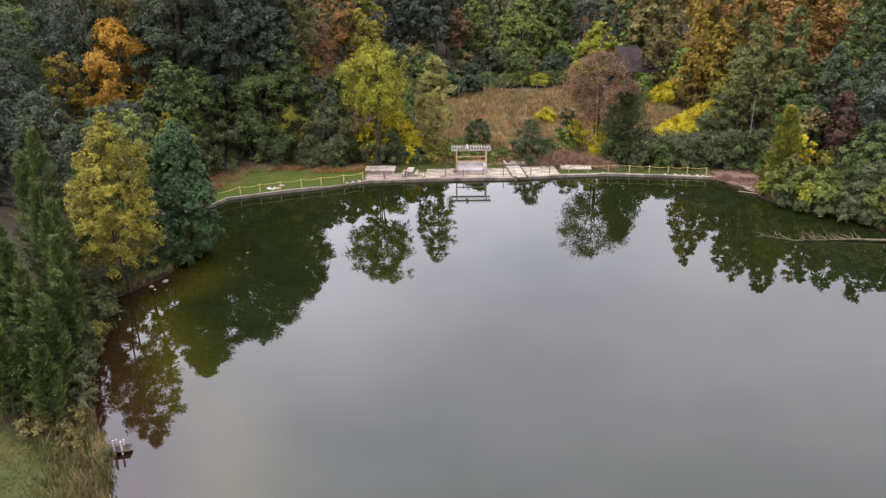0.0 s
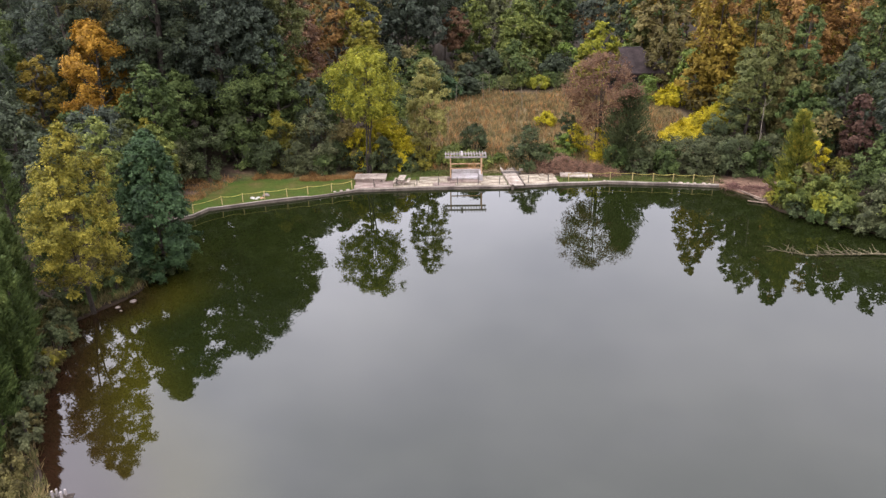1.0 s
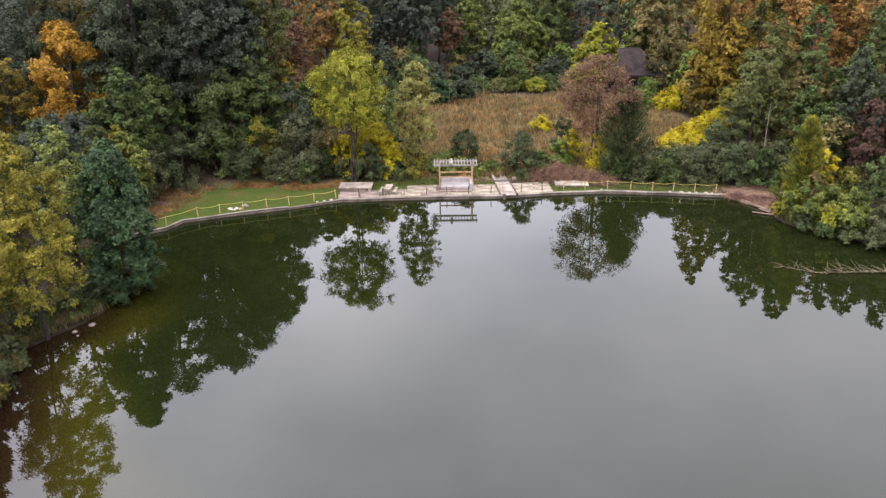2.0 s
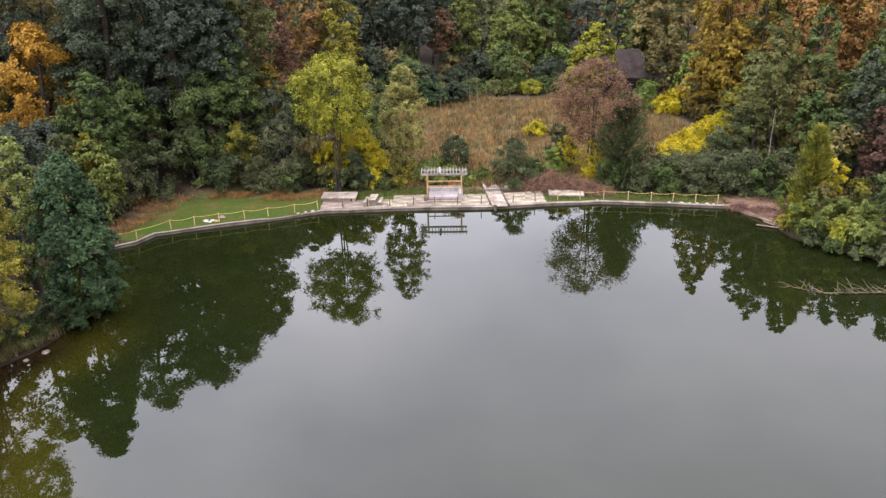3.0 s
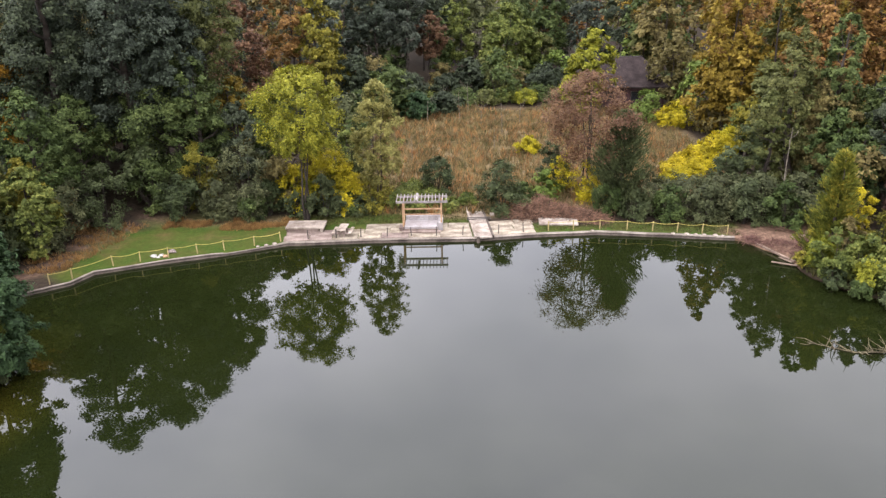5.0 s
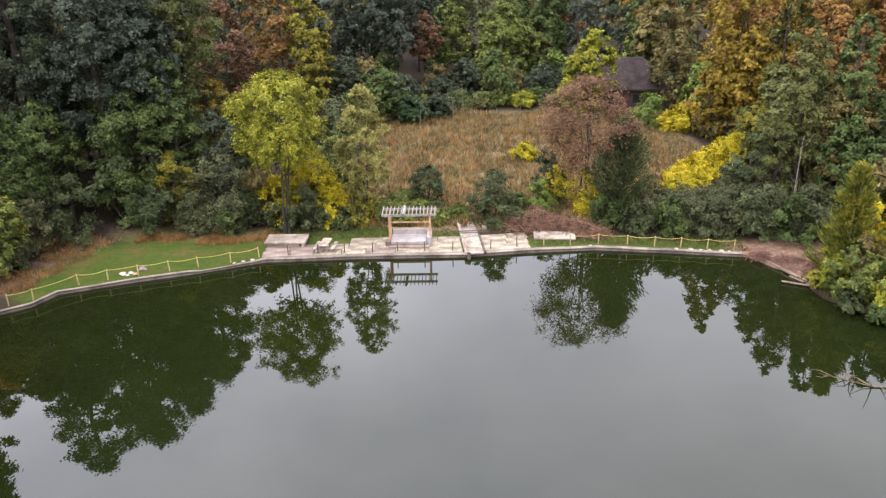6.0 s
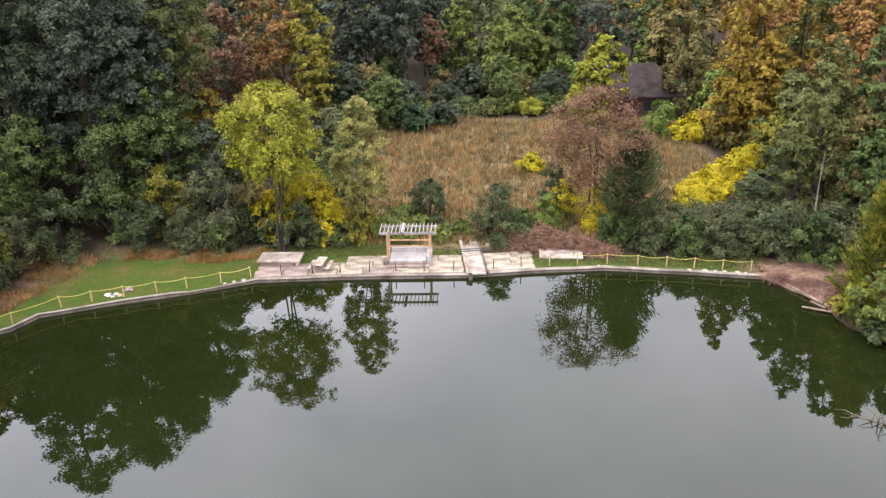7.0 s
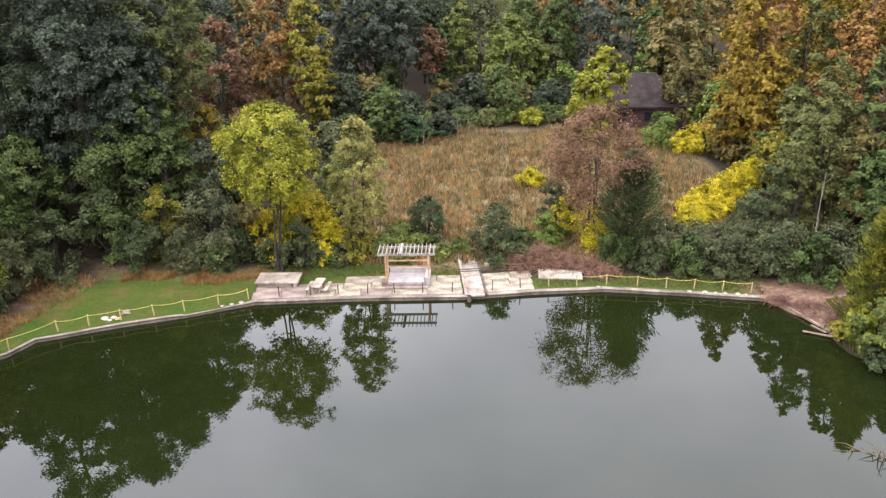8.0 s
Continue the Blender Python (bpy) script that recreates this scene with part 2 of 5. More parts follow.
def ground_material():
    """Lawn, meadow soil, forest litter and pond mud on one sheet, chosen by what covers each spot."""
    m, nt, b = material("ground_cover", 0.95, 0.1)
    at = nt.nodes.new("ShaderNodeAttribute")
    at.attribute_name = "cover"
    sep = nt.nodes.new("ShaderNodeSeparateColor")
    nt.links.new(at.outputs["Color"], sep.inputs["Color"])
    n1, n2, n3 = noise_node(nt, 0.35, 5, 0.65), noise_node(nt, 2.6, 5, 0.7), noise_node(nt, 0.09, 4, 0.6)
    litter = ramp_node(nt, [(0.3, (0.022, 0.015, 0.011)), (0.55, (0.036, 0.026, 0.017)), (0.75, (0.034, 0.037, 0.017))])
    lawn = ramp_node(nt, [(0.3, (0.085, 0.064, 0.022)), (0.45, (0.054, 0.064, 0.012)), (0.62, (0.034, 0.06, 0.008))])
    field = ramp_node(nt, [(0.3, (0.11, 0.078, 0.04)), (0.7, (0.19, 0.14, 0.07))])
    mud = ramp_node(nt, [(0.3, (0.0075, 0.0115, 0.0022)), (0.7, (0.011, 0.0165, 0.003))])
    shoal = ramp_node(nt, [(0.3, (0.032, 0.022, 0.006)), (0.7, (0.05, 0.036, 0.009))])
    for r, n in ((litter, n2), (lawn, n1), (field, n2), (mud, n3), (shoal, n1)):
        nt.links.new(n.outputs["Fac"], r.inputs["Fac"])
    c = mixed(nt, litter.outputs["Color"], lawn.outputs["Color"], sep.outputs["Red"])
    c = mixed(nt, c, field.outputs["Color"], sep.outputs["Green"])
    earth = ramp_node(nt, [(0.3, (0.085, 0.05, 0.033)), (0.7, (0.19, 0.12, 0.078))])
    nt.links.new(n2.outputs["Fac"], earth.inputs["Fac"])
    c = mixed(nt, c, earth.outputs["Color"], at.outputs["Alpha"])
    at2 = nt.nodes.new("ShaderNodeAttribute")
    at2.attribute_name = "depth"
    tint = ramp_node(nt, [(0.0, (0.5, 0.3, 0.6)), (0.12, (0.45, 0.36, 0.5)), (0.32, (0.62, 0.78, 0.4))])
    nt.links.new(at2.outputs["Fac"], tint.inputs["Fac"])
    near_bed = mixed(nt, shoal.outputs["Color"], tint.outputs["Color"], 1.0, "MULTIPLY")
    bed = mixed(nt, near_bed, mud.outputs["Color"], at2.outputs["Fac"])
    c = mixed(nt, c, bed, sep.outputs["Blue"])
    grain = ramp_node(nt, [(0.25, (0.7, 0.7, 0.7)), (0.75, (1.2, 1.2, 1.2))])
    nt.links.new(n2.outputs["Fac"], grain.inputs["Fac"])
    c = mixed(nt, c, grain.outputs["Color"], 1.0, "MULTIPLY")
    nt.links.new(c, b.inputs["Base Color"])
    bumped(nt, b, n2.outputs["Fac"], 0.5, 0.08)
    return m


def water_material():
    """Turbid pond water: dark green body, brown to olive over the shallows, a smooth surface that mirrors."""
    m, nt, b = material("pond_water", 0.0, 0.5)
    b.inputs["IOR"].default_value = 1.44
    at = nt.nodes.new("ShaderNodeAttribute")
    at.attribute_name = "shallow"
    n1, n2 = noise_node(nt, 0.6, 2, 0.5), noise_node(nt, 0.12, 4, 0.6)
    deep = ramp_node(nt, [(0.3, (0.0056, 0.0078, 0.0019)), (0.7, (0.0078, 0.0104, 0.0024))])
    nt.links.new(n2.outputs["Fac"], deep.inputs["Fac"])
    # brown bed near the bank, darkened in colour for shade and reflected bank plants
    shoal = ramp_node(nt, [(0.0, (0.016, 0.0175, 0.0025)), (0.5, (0.02, 0.0185, 0.0026)), (0.78, (0.0125, 0.0078, 0.0026)), (1.0, (0.0135, 0.0055, 0.0034))])
    nt.links.new(at.outputs["Fac"], shoal.inputs["Fac"])
    some = nt.nodes.new("ShaderNodeMapRange")
    some.inputs["From Max"].default_value = 0.4
    nt.links.new(at.outputs["Fac"], some.inputs["Value"])
    nt.links.new(mixed(nt, deep.outputs["Color"], shoal.outputs["Color"], some.outputs["Result"]), b.inputs["Base Color"])
    bumped(nt, b, n1.outputs["Fac"], 0.02, 0.012)
    return m


# ---- building helpers ----
def mesh_object(name, verts, faces, mat, parent=None, label="", smooth=False):
    """One mesh from numpy arrays: verts (n, 3), faces (m, k) with the same number of corners each."""
    verts, faces = np.asarray(verts, np.float32), np.asarray(faces, np.int32)
    me = bpy.data.meshes.new(name)
    k = faces.shape[1]
    me.vertices.add(len(verts))
    me.vertices.foreach_set("co", verts.ravel())
    me.loops.add(faces.size)
    me.loops.foreach_set("vertex_index", faces.ravel())
    me.polygons.add(len(faces))
    me.polygons.foreach_set("loop_start", np.arange(0, faces.size, k, dtype=np.int32))
    if smooth:
        me.polygons.foreach_set("use_smooth", np.ones(len(faces), bool))
    me.update(calc_edges=True)
    me.materials.append(mat)
    ob = new(name, me)
    if parent:
        ob.parent = parent
    if label:
        ob["label"] = label
    return ob


def part(name, bm, mat, parent=None, label="", smooth=False):
    """A bmesh as one mesh object under a thing or a part."""
    me = bpy.data.meshes.new(name)
    if smooth:
        for f in bm.faces:
            f.smooth = True
    bm.to_mesh(me)
    bm.free()
    me.materials.append(mat)
    ob = new(name, me)
    if parent:
        ob.parent = parent
    if label:
        ob["label"] = label
    return ob


def thing(name, x, y, z, label, category, group="", turn=0.0):
    ob = tagged(new(name), label, category, group)
    ob.matrix_basis = pose(x, y, z, 0, 0, turn)
    return ob


def box(bm, x0, x1, y0, y1, z0, z1, bevel=0.0):
    """Adds a box with softened edges to bm."""
    got = bmesh.ops.create_cube(bm, size=1.0)["verts"]
    for v in got:
        v.co = Vector(((x0 + x1) / 2 + v.co.x * (x1 - x0), (y0 + y1) / 2 + v.co.y * (y1 - y0), (z0 + z1) / 2 + v.co.z * (z1 - z0)))
    if bevel:
        edges = list({e for v in got for e in v.link_edges})
        bmesh.ops.bevel(bm, geom=edges, offset=bevel, segments=1, affect="EDGES")
    return bm


def boxes(*items, bevel=0.02):
    bm = bmesh.new()
    for it in items:
        box(bm, *it, bevel=bevel)
    return bm


def tube(points, radii, sides=6):
    """Verts and quads of a tapered tube along points."""
    pts = np.asarray(points, float)
    d = np.gradient(pts, axis=0)
    d /= np.linalg.norm(d, axis=1)[:, None] + 1e-9
    ref = np.where(np.abs(d[:, 2:3]) > 0.9, np.array([[1.0, 0, 0]]), np.array([[0, 0, 1.0]]))
    a = np.cross(d, ref)
    a /= np.linalg.norm(a, axis=1)[:, None] + 1e-9
    b = np.cross(d, a)
    ang = np.linspace(0, 2 * np.pi, sides, endpoint=False)
    ring = np.cos(ang)[None, :, None] * a[:, None] + np.sin(ang)[None, :, None] * b[:, None]
    v = (pts[:, None] + ring * np.asarray(radii, float)[:, None, None]).reshape(-1, 3)
    n = len(pts)
    i, j = np.meshgrid(np.arange(n - 1), np.arange(sides), indexing="ij")
    k = (j + 1) % sides
    f = np.stack([i * sides + j, i * sides + k, (i + 1) * sides + k, (i + 1) * sides + j], -1).reshape(-1, 4)
    return v, f


def joined(pieces):
    vs, fs, base = [], [], 0
    for v, f in pieces:
        vs.append(v)
        fs.append(f + base)
        base += len(v)
    return np.concatenate(vs), np.concatenate(fs)


# ---- the lie of the land ----
SHORE = [(-29.5, 76.85, 1), (-25.0, 80.05, 1), (-24.0, 82.25, 1), (-19.2, 84.35, 1), (-13.8, 86.25, 1), (-8.8, 88.45, 1), (-0.7, 88.95, 1), (8.6, 89.05, 1),
         (13.9, 89.85, 1), (20.0, 90.35, 1), (27.2, 89.25, 1), (32.2, 88.35, 1), (33.5, 87.0, 0), (35.2, 82.6, 0), (35.5, 79.8, 0),
         (36.3, 77.9, 0), (39.6, 74.8, 0), (42.1, 72.0, 0), (44.5, 67.0, 0), (48.5, 58.0, 0), (49.0, 45.0, 0), (45.0, 30.0, 0),
         (35.0, 17.0, 0), (20.0, 10.0, 0), (3.0, 9.0, 0), (-8.0, 14.0, 0), (-14.0, 22.0, 0), (-16.8, 31.0, 0), (-18.2, 35.6, 0),
         (-20.3, 38.0, 0), (-22.8, 42.0, 0), (-23.8, 46.0, 0), (-25.2, 51.0, 0), (-26.7, 55.8, 0), (-24.6, 59.0, 0), (-23.6, 62.0, 0),
         (-24.6, 67.0, 0), (-30.0, 71.0, 0), (-31.5, 74.0, 0)]
HEART = (6.0, 52.0)


def shoreline(step=1.2):
    pts = []
    n = len(SHORE)
    for i in range(n):
        a, b = SHORE[i], SHORE[(i + 1) % n]
        k = max(1, round(math.hypot(b[0] - a[0], b[1] - a[1]) / step))
        for j in range(k):
            u = j / k
            w = 1.0 if a[2] and b[2] else 0.0
            pts.append((a[0] + (b[0] - a[0]) * u, a[1] + (b[1] - a[1]) * u, max(w, a[2] if j == 0 else 0)))
    out = []
    for x, y, w in pts:
        if not w:
            x += 0.5 * noise.noise((x * 0.35, y * 0.35, 3.0))
            y += 0.5 * noise.noise((x * 0.35, y * 0.35, 7.0))
        out.append((x, y, w))
    return np.array(out)


EDGE = shoreline()


def shore_distance(x, y):
    """Distance from the shoreline, negative over the pond."""
    a, b = EDGE[:, :2], np.roll(EDGE[:, :2], -1, 0)
    p = np.array([x, y])
    ab = b - a
    u = np.clip(((p - a) * ab).sum(1) / (ab * ab).sum(1), 0, 1)
    d = np.linalg.norm(a + ab * u[:, None] - p, axis=1).min()
    cross = ((a[:, 1] > y) != (b[:, 1] > y)) & (x < (b[:, 0] - a[:, 0]) * (y - a[:, 1]) / (b[:, 1] - a[:, 1] + 1e-12) + a[:, 0])
    return -d if cross.sum() % 2 else d


def land(x, y, d=None):
    """Height of the dry ground."""
    d = shore_distance(x, y) if d is None else d
    z = 0.27 + 0.5 * (1 - math.exp(-max(d - 4.5, 0) / 6)) + 0.034 * max(d - 8, 0) * (1 if d < 110 else 110 / d)
    z += 0.35 * noise.noise((x * 0.06, y * 0.06, 0.0)) * min(1, max(d - 6, 0) / 12)
    return z


def cover_at(x, y, d):
    """How much lawn and meadow covers a spot."""
    lawn = 0.0
    if -27 < x < 34 and 80 < y < 98:
        back = 95.5 if -24 < x < 8 else 92.5
        lawn = 1.0 if y < back and d < 13 else 0.0
        if x < -22:
            lawn *= 1.0 if y < 95.5 - (-x - 22) * 1.1 else 0.0
    if y < 37 and d > 1.5:
        lawn = min(1.0, max(0.0, 0.62 + 0.7 * noise.noise((x * 0.05, y * 0.05, 4.0))))
    field = 1.0 if (-4 < x < 37 and 95.5 < y < 141 + 3 * math.sin(x * 0.3) and x > -4 + (y - 96) * 0.02 and not (x > 24 and y < 99)) else 0.0
    return lawn, field


def bare_at(x, y):
    """How much bare reddish-brown earth shows: round the driftwood and along the lawn's back edge."""
    beach = 1.0 if 31.5 < x < 41 and 82 < y < 91.5 else 0.0
    edge = max(0.0, 1 - abs(y - 94.2) / 1.6) if -25 < x < -9 else 0.0
    side = max(0.0, 1 - abs(x + 27.6 - (y - 86) * 0.35) / 1.4) if 81 < y < 94 and x < -20 else 0.0
    return max(beach, 0.8 * edge, 0.8 * side)


def build_ground():
    offs_in = [0.93, 0.82, 0.66, 0.45, 0.22]
    offs_out = [0.06, 0.7, 1.5, 2.5, 3.7, 5, 6.5, 8.2, 10, 12, 14.5, 17, 20, 23, 27, 31, 36, 41, 47, 54, 62, 72, 85, 100, 130, 200, 400, 1000, 4000]
    n = len(EDGE)
    c = np.array(HEART)
    P = EDGE[:, :2]
    rad = P - c
    L = np.linalg.norm(rad, axis=1)
    unit = rad / L[:, None]
    verts, cover, depth = [(c[0], c[1], -3.0)], [(0, 0, 1, 0)], [1.0]
    rows = [("in", s) for s in offs_in[::-1]] + [("in", 0.975), ("in", 0.99), ("edge", 1.0)] + [("out", o) for o in offs_out]
    for kind, s in rows:
        for i in range(n):
            if kind == "out":
                x, y = P[i] + unit[i] * s
                d = s if s < 3 else shore_distance(x, y)
                z = land(x, y, d)
                if EDGE[i, 2] < 0.5 and s < 5:
                    z = 0.02 + (z + (0.25 if x > 20 else 0.0) - 0.02) * min(1, (s / (1.5 if x > 20 else 4)) ** 0.7)
                g = cover_at(x, y, d)
                cover.append((g[0], g[1], 0.0, bare_at(x, y)))
                depth.append(0.0)
            else:
                x, y = c + rad[i] * s
                dd = (1 - s) * L[i]
                if EDGE[i, 2] > 0.5:
                    z = -1.6 - 0.1 * dd
                else:
                    z = -0.02 - 0.13 * dd if dd < 8 else -1.06 - 0.05 * (dd - 8)
                cover.append((0, 0, 1.0, 0.0))
                depth.append(1.0 if EDGE[i, 2] > 0.5 else min(1.0, dd / 15.0) ** 0.75)
            verts.append((x, y, z))
    faces = []
    for r in range(len(rows) - 1):
        a, b = 1 + r * n, 1 + (r + 1) * n
        for i in range(n):
            j = (i + 1) % n
            faces.append((a + i, a + j, b + j, b + i))
    for i in range(0, n - 1, 2):
        faces.append((0, 1 + (i + 2) % n, 1 + i + 1, 1 + i))
    ob = mesh_object("ground", verts, [f[::-1] for f in faces], ground_material(), smooth=True)
    me = ob.data
    at = me.attributes.new("cover", "FLOAT_COLOR", "POINT")
    at.data.foreach_set("color", np.array(cover, np.float32).ravel())
    at = me.attributes.new("depth", "FLOAT", "POINT")
    at.data.foreach_set("value", np.array(depth, np.float32))
    return tagged(ob, "grassy pond bank, meadow soil and leaf-strewn forest floor", "ground", kind="structure")


ground = build_ground()


def build_water(n=72):
    xs, ys = np.linspace(-36, 54, n), np.linspace(4, 94, n)
    v = [(x, y, 0.0) for y in ys for x in xs]
    f = [(j * n + i, j * n + i + 1, (j + 1) * n + i + 1, (j + 1) * n + i) for j in range(n - 1) for i in range(n - 1)]
    ob = mesh_object("water", v, f, water_material(), smooth=True)
    left = np.array([(p[0], p[1]) for p in EDGE if p[0] < -12 and p[1] < 71])
    near = [max(0.0, 1 - float(np.linalg.norm(left - np.array([x, y]), axis=1).min()) / (7.0 + 4.0 * min(1.0, max(0.0, (54 - y) / 10)))) * min(1.0, max(0.3, (72 - y) / 14)) if x < 6 else 0.0 for x, y, _ in v]
    at = ob.data.attributes.new("shallow", "FLOAT", "POINT")
    at.data.foreach_set("value", np.array(near, np.float32))
    return tagged(ob, "still dark green pond water mirroring the trees", "water", kind="structure")


build_water()


def build_pond_wall():
    """Low concrete retaining wall with a paler cap, following the far shore."""
    line = EDGE[EDGE[:, 2] > 0.5][:, :2]
    order = np.argsort(line[:, 0])
    line = line[order]
    keep = [line[0]]
    for p in line[1:]:
        if np.linalg.norm(p - keep[-1]) > 0.9:
            keep.append(p)
    line = np.array(keep)
    d = np.gradient(line, axis=0)
    d /= np.linalg.norm(d, axis=1)[:, None]
    nrm = np.stack([-d[:, 1], d[:, 0]], 1)
    root = tagged(new("pond_wall"), "low stained concrete retaining wall along the pond", "wall", kind="structure")

    def strip(name, prof, mat, label=""):
        v = []
        for p, nn in zip(line, nrm):
            w = 0.03 * noise.noise((p[0] * 0.7, p[1] * 0.7, 2.0))
            slim = 0.5 if name == "wall_cap" and p[0] < -9.6 else 1.0
            for o, z in prof:
                o = o * slim if o > 0 else o
                drop = 0.07 if -14.1 < p[0] < -9 and z > 0 else 0.0
                v.append((p[0] + nn[0] * (o + w), p[1] + nn[1] * (o + w), z - drop + 0.05 * noise.noise((p[0] * 0.25, p[1] * 0.25, 9.0))))
        k = len(prof)
        f = [(i * k + j, (i + 1) * k + j, (i + 1) * k + (j + 1) % k, i * k + (j + 1) % k) for i in range(len(line) - 1) for j in range(k)]
        return mesh_object(name, v, f, mat, root, label)

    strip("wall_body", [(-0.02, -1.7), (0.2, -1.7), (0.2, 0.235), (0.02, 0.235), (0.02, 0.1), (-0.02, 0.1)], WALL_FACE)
    strip("wall_cap", [(-0.03, 0.24), (0.46, 0.24), (0.46, 0.29), (0.42, 0.315), (0.0, 0.315), (-0.03, 0.29)], CAP, "pale worn concrete cap")
    return root


build_pond_wall()


# ---- trees and shrubs ----
def leaves(rng, centres, normals, size, slim=0.5, fold=0.3):
    """A small tilted blade for each leaf spray, facing its normal."""
    n = len(centres)
    nn = normals + rng.normal(0, 0.38, (n, 3))
    nn /= np.linalg.norm(nn, axis=1)[:, None] + 1e-9
    a = np.cross(nn, rng.normal(0, 1, (n, 3)))
    a /= np.linalg.norm(a, axis=1)[:, None] + 1e-9
    b = np.cross(nn, a)
    s = (size * rng.uniform(0.6, 1.35, n))[:, None]
    lift = nn * s * fold
    v = np.stack([centres + a * s * 1.15, centres - a * s * 0.6 + b * s * slim * 1.3 + lift * 0.6, centres - a * s * 0.6 - b * s * slim * 1.3 + lift * 0.6], 1).reshape(-1, 3)
    f = np.arange(3 * n).reshape(n, 3)
    return v, f


def crown_points(rng, r, z0, z1, clumps, count, widest=0.45, point=0.8, flat=0.75, inner=0.5, clump=0.3, skirt=0.35, twigs=11):
    """Boughs inside an egg-shaped crown, each a fan of twigs, and leaf places along the twigs."""
    h = z1 - z0
    t = rng.beta(1.1, 0.95, clumps)
    prof = np.where(t < widest, skirt + (1 - skirt) * np.sin((t / widest).clip(0, 1) * np.pi / 2), (1 - ((t - widest) / (1 - widest)).clip(0, 1) ** 2.2) ** point)
    ang = rng.uniform(0, 2 * np.pi, clumps)
    lop = 1 + 0.2 * np.sin(ang * 2 + rng.uniform(0, 6) + 2 * t) + 0.14 * np.sin(ang * 3 + rng.uniform(0, 6) - 3 * t) + rng.normal(0, 0.07, clumps)
    rr = prof * r * lop * np.where(t > 0.8, np.sqrt(rng.uniform(0, 1, clumps)), np.sqrt(rng.uniform(inner ** 2, 1, clumps))) * (1 - clump * 0.5)
    cen = np.stack([rr * np.cos(ang), rr * np.sin(ang), z0 + clump * r * 0.4 + t * (h - clump * r * 0.7)], 1)
    cr = r * clump * rng.uniform(0.55, 1.3, clumps) * (0.55 + 0.45 * prof)
    # twigs fan out and upwards from each bough
    out = np.stack([np.cos(ang), np.sin(ang), 0.9 * (t - 0.35)], 1)
    way = rng.normal(0, 0.62, (clumps, twigs, 3)) + 0.5 * out[:, None] + np.array([0, 0, 0.2])
    way /= np.linalg.norm(way, axis=2)[:, :, None] + 1e-9
    way[:, :, 2] *= flat
    long = cr[:, None] * rng.uniform(0.6, 1.35, (clumps, twigs))
    which = rng.choice(clumps, count, p=cr ** 2 / (cr ** 2).sum())
    twig = rng.integers(0, twigs, count)
    u = rng.uniform(0, 1, count) ** 0.62
    d, reach = way[which, twig], long[which, twig] * u
    pts = cen[which] + d * reach[:, None] + rng.normal(0, 1, (count, 3)) * (cr[which] * (0.23 - 0.1 * u))[:, None]
    pts[:, 2] -= 0.2 * reach * u
    nor = 0.45 * d + 0.3 * out[which] + np.array([0, 0, 0.6])
    return cen, cr, pts, nor


def wood(rng, height, base_r, targets, z0, lean=(0, 0), fork=1, apart=False):
    """Trunk and limbs that reach for the clumps."""
    pieces = []
    for k in range(fork):
        off = rng.normal(0, base_r * 1.2, 2) if fork > 1 else np.zeros(2)
        drift = rng.normal(0, 0.03 * height, 2) * (2.0 if fork > 1 else 1)
        t = np.linspace(0, 1, 7)
        trunk = np.stack([off[0] + drift[0] * t ** 1.5 + lean[0] * t, off[1] + drift[1] * t ** 1.5 + lean[1] * t, t * height], 1)
        trunk[1:-1, :2] += rng.normal(0, 0.012 * height, (5, 2))
        rad = base_r * (1 - 0.86 * t)
        rad[0] *= 1.35
        pieces.append(tube(trunk, rad, 7))
        for tg in targets[k::fork]:
            zt = np.clip(tg[2] - 0.55 * np.hypot(tg[0], tg[1]) - 0.3, z0 * 0.8, height * 0.9)
            u = zt / height
            st = np.array([np.interp(u, t, trunk[:, 0]), np.interp(u, t, trunk[:, 1]), zt])
            mid = st * 0.5 + tg * 0.5 + np.array([0, 0, -0.12 * np.linalg.norm(tg - st)]) + rng.normal(0, 0.12, 3)
            r0 = base_r * (1 - 0.8 * u) * 0.5
            pieces.append(tube([st, mid, tg], [r0, r0 * 0.6, 0.02], 5))
    return pieces if apart else joined(pieces)


SEED = [100]


def broadleaf(x, y, top, r, tone, label, start=0.3, count=5200, leaf=0.2, clumps=70, trunk=None, fork=1, name="tree", category="deciduous tree",
              widest=0.45, point=0.7, flat=0.75, clump=0.3, lean=(0, 0), bark=None, group="trees round the pond", limbs=16, inner=0.5, skirt=0.35, apart=False):
    SEED[0] += 1
    rng = np.random.default_rng(SEED[0])
    fine = leaf < 0.215
    count, leaf = int(count * (2.6 if fine else 1.8)), leaf * (0.75 if fine else 0.95)
    clumps, clump, flat = int(clumps * 1.7), clump * 0.82, flat + 0.05
    z = land(x, y) - 0.08
    h = top - z
    root = thing(name, x, y, z, label, category, group)
    cen, cr, pts, nor = crown_points(rng, r, start * h, h, clumps, count, widest, point, flat, inner, clump, skirt)
    pick = cen[rng.permutation(clumps)[:limbs]]
    stems = wood(rng, h * 0.9, trunk or 0.02 * h + 0.02 * r, pick, start * h, lean, fork, apart)
    if apart:
        bole = mesh_object("trunk", *stems[0], bark or BARK, root, smooth=True)
        for piece in stems[1:]:
            mesh_object("limb", *piece, bark or BARK, bole, smooth=True)
    else:
        mesh_object("trunk", *stems, bark or BARK, root, smooth=True)
    if lean != (0, 0):
        pts = pts + np.array([lean[0], lean[1], 0]) * (pts[:, 2:3] / h)
    v, f = leaves(rng, pts, nor, leaf)
    mesh_object("crown", v, f, LEAF[tone], root)
    return root


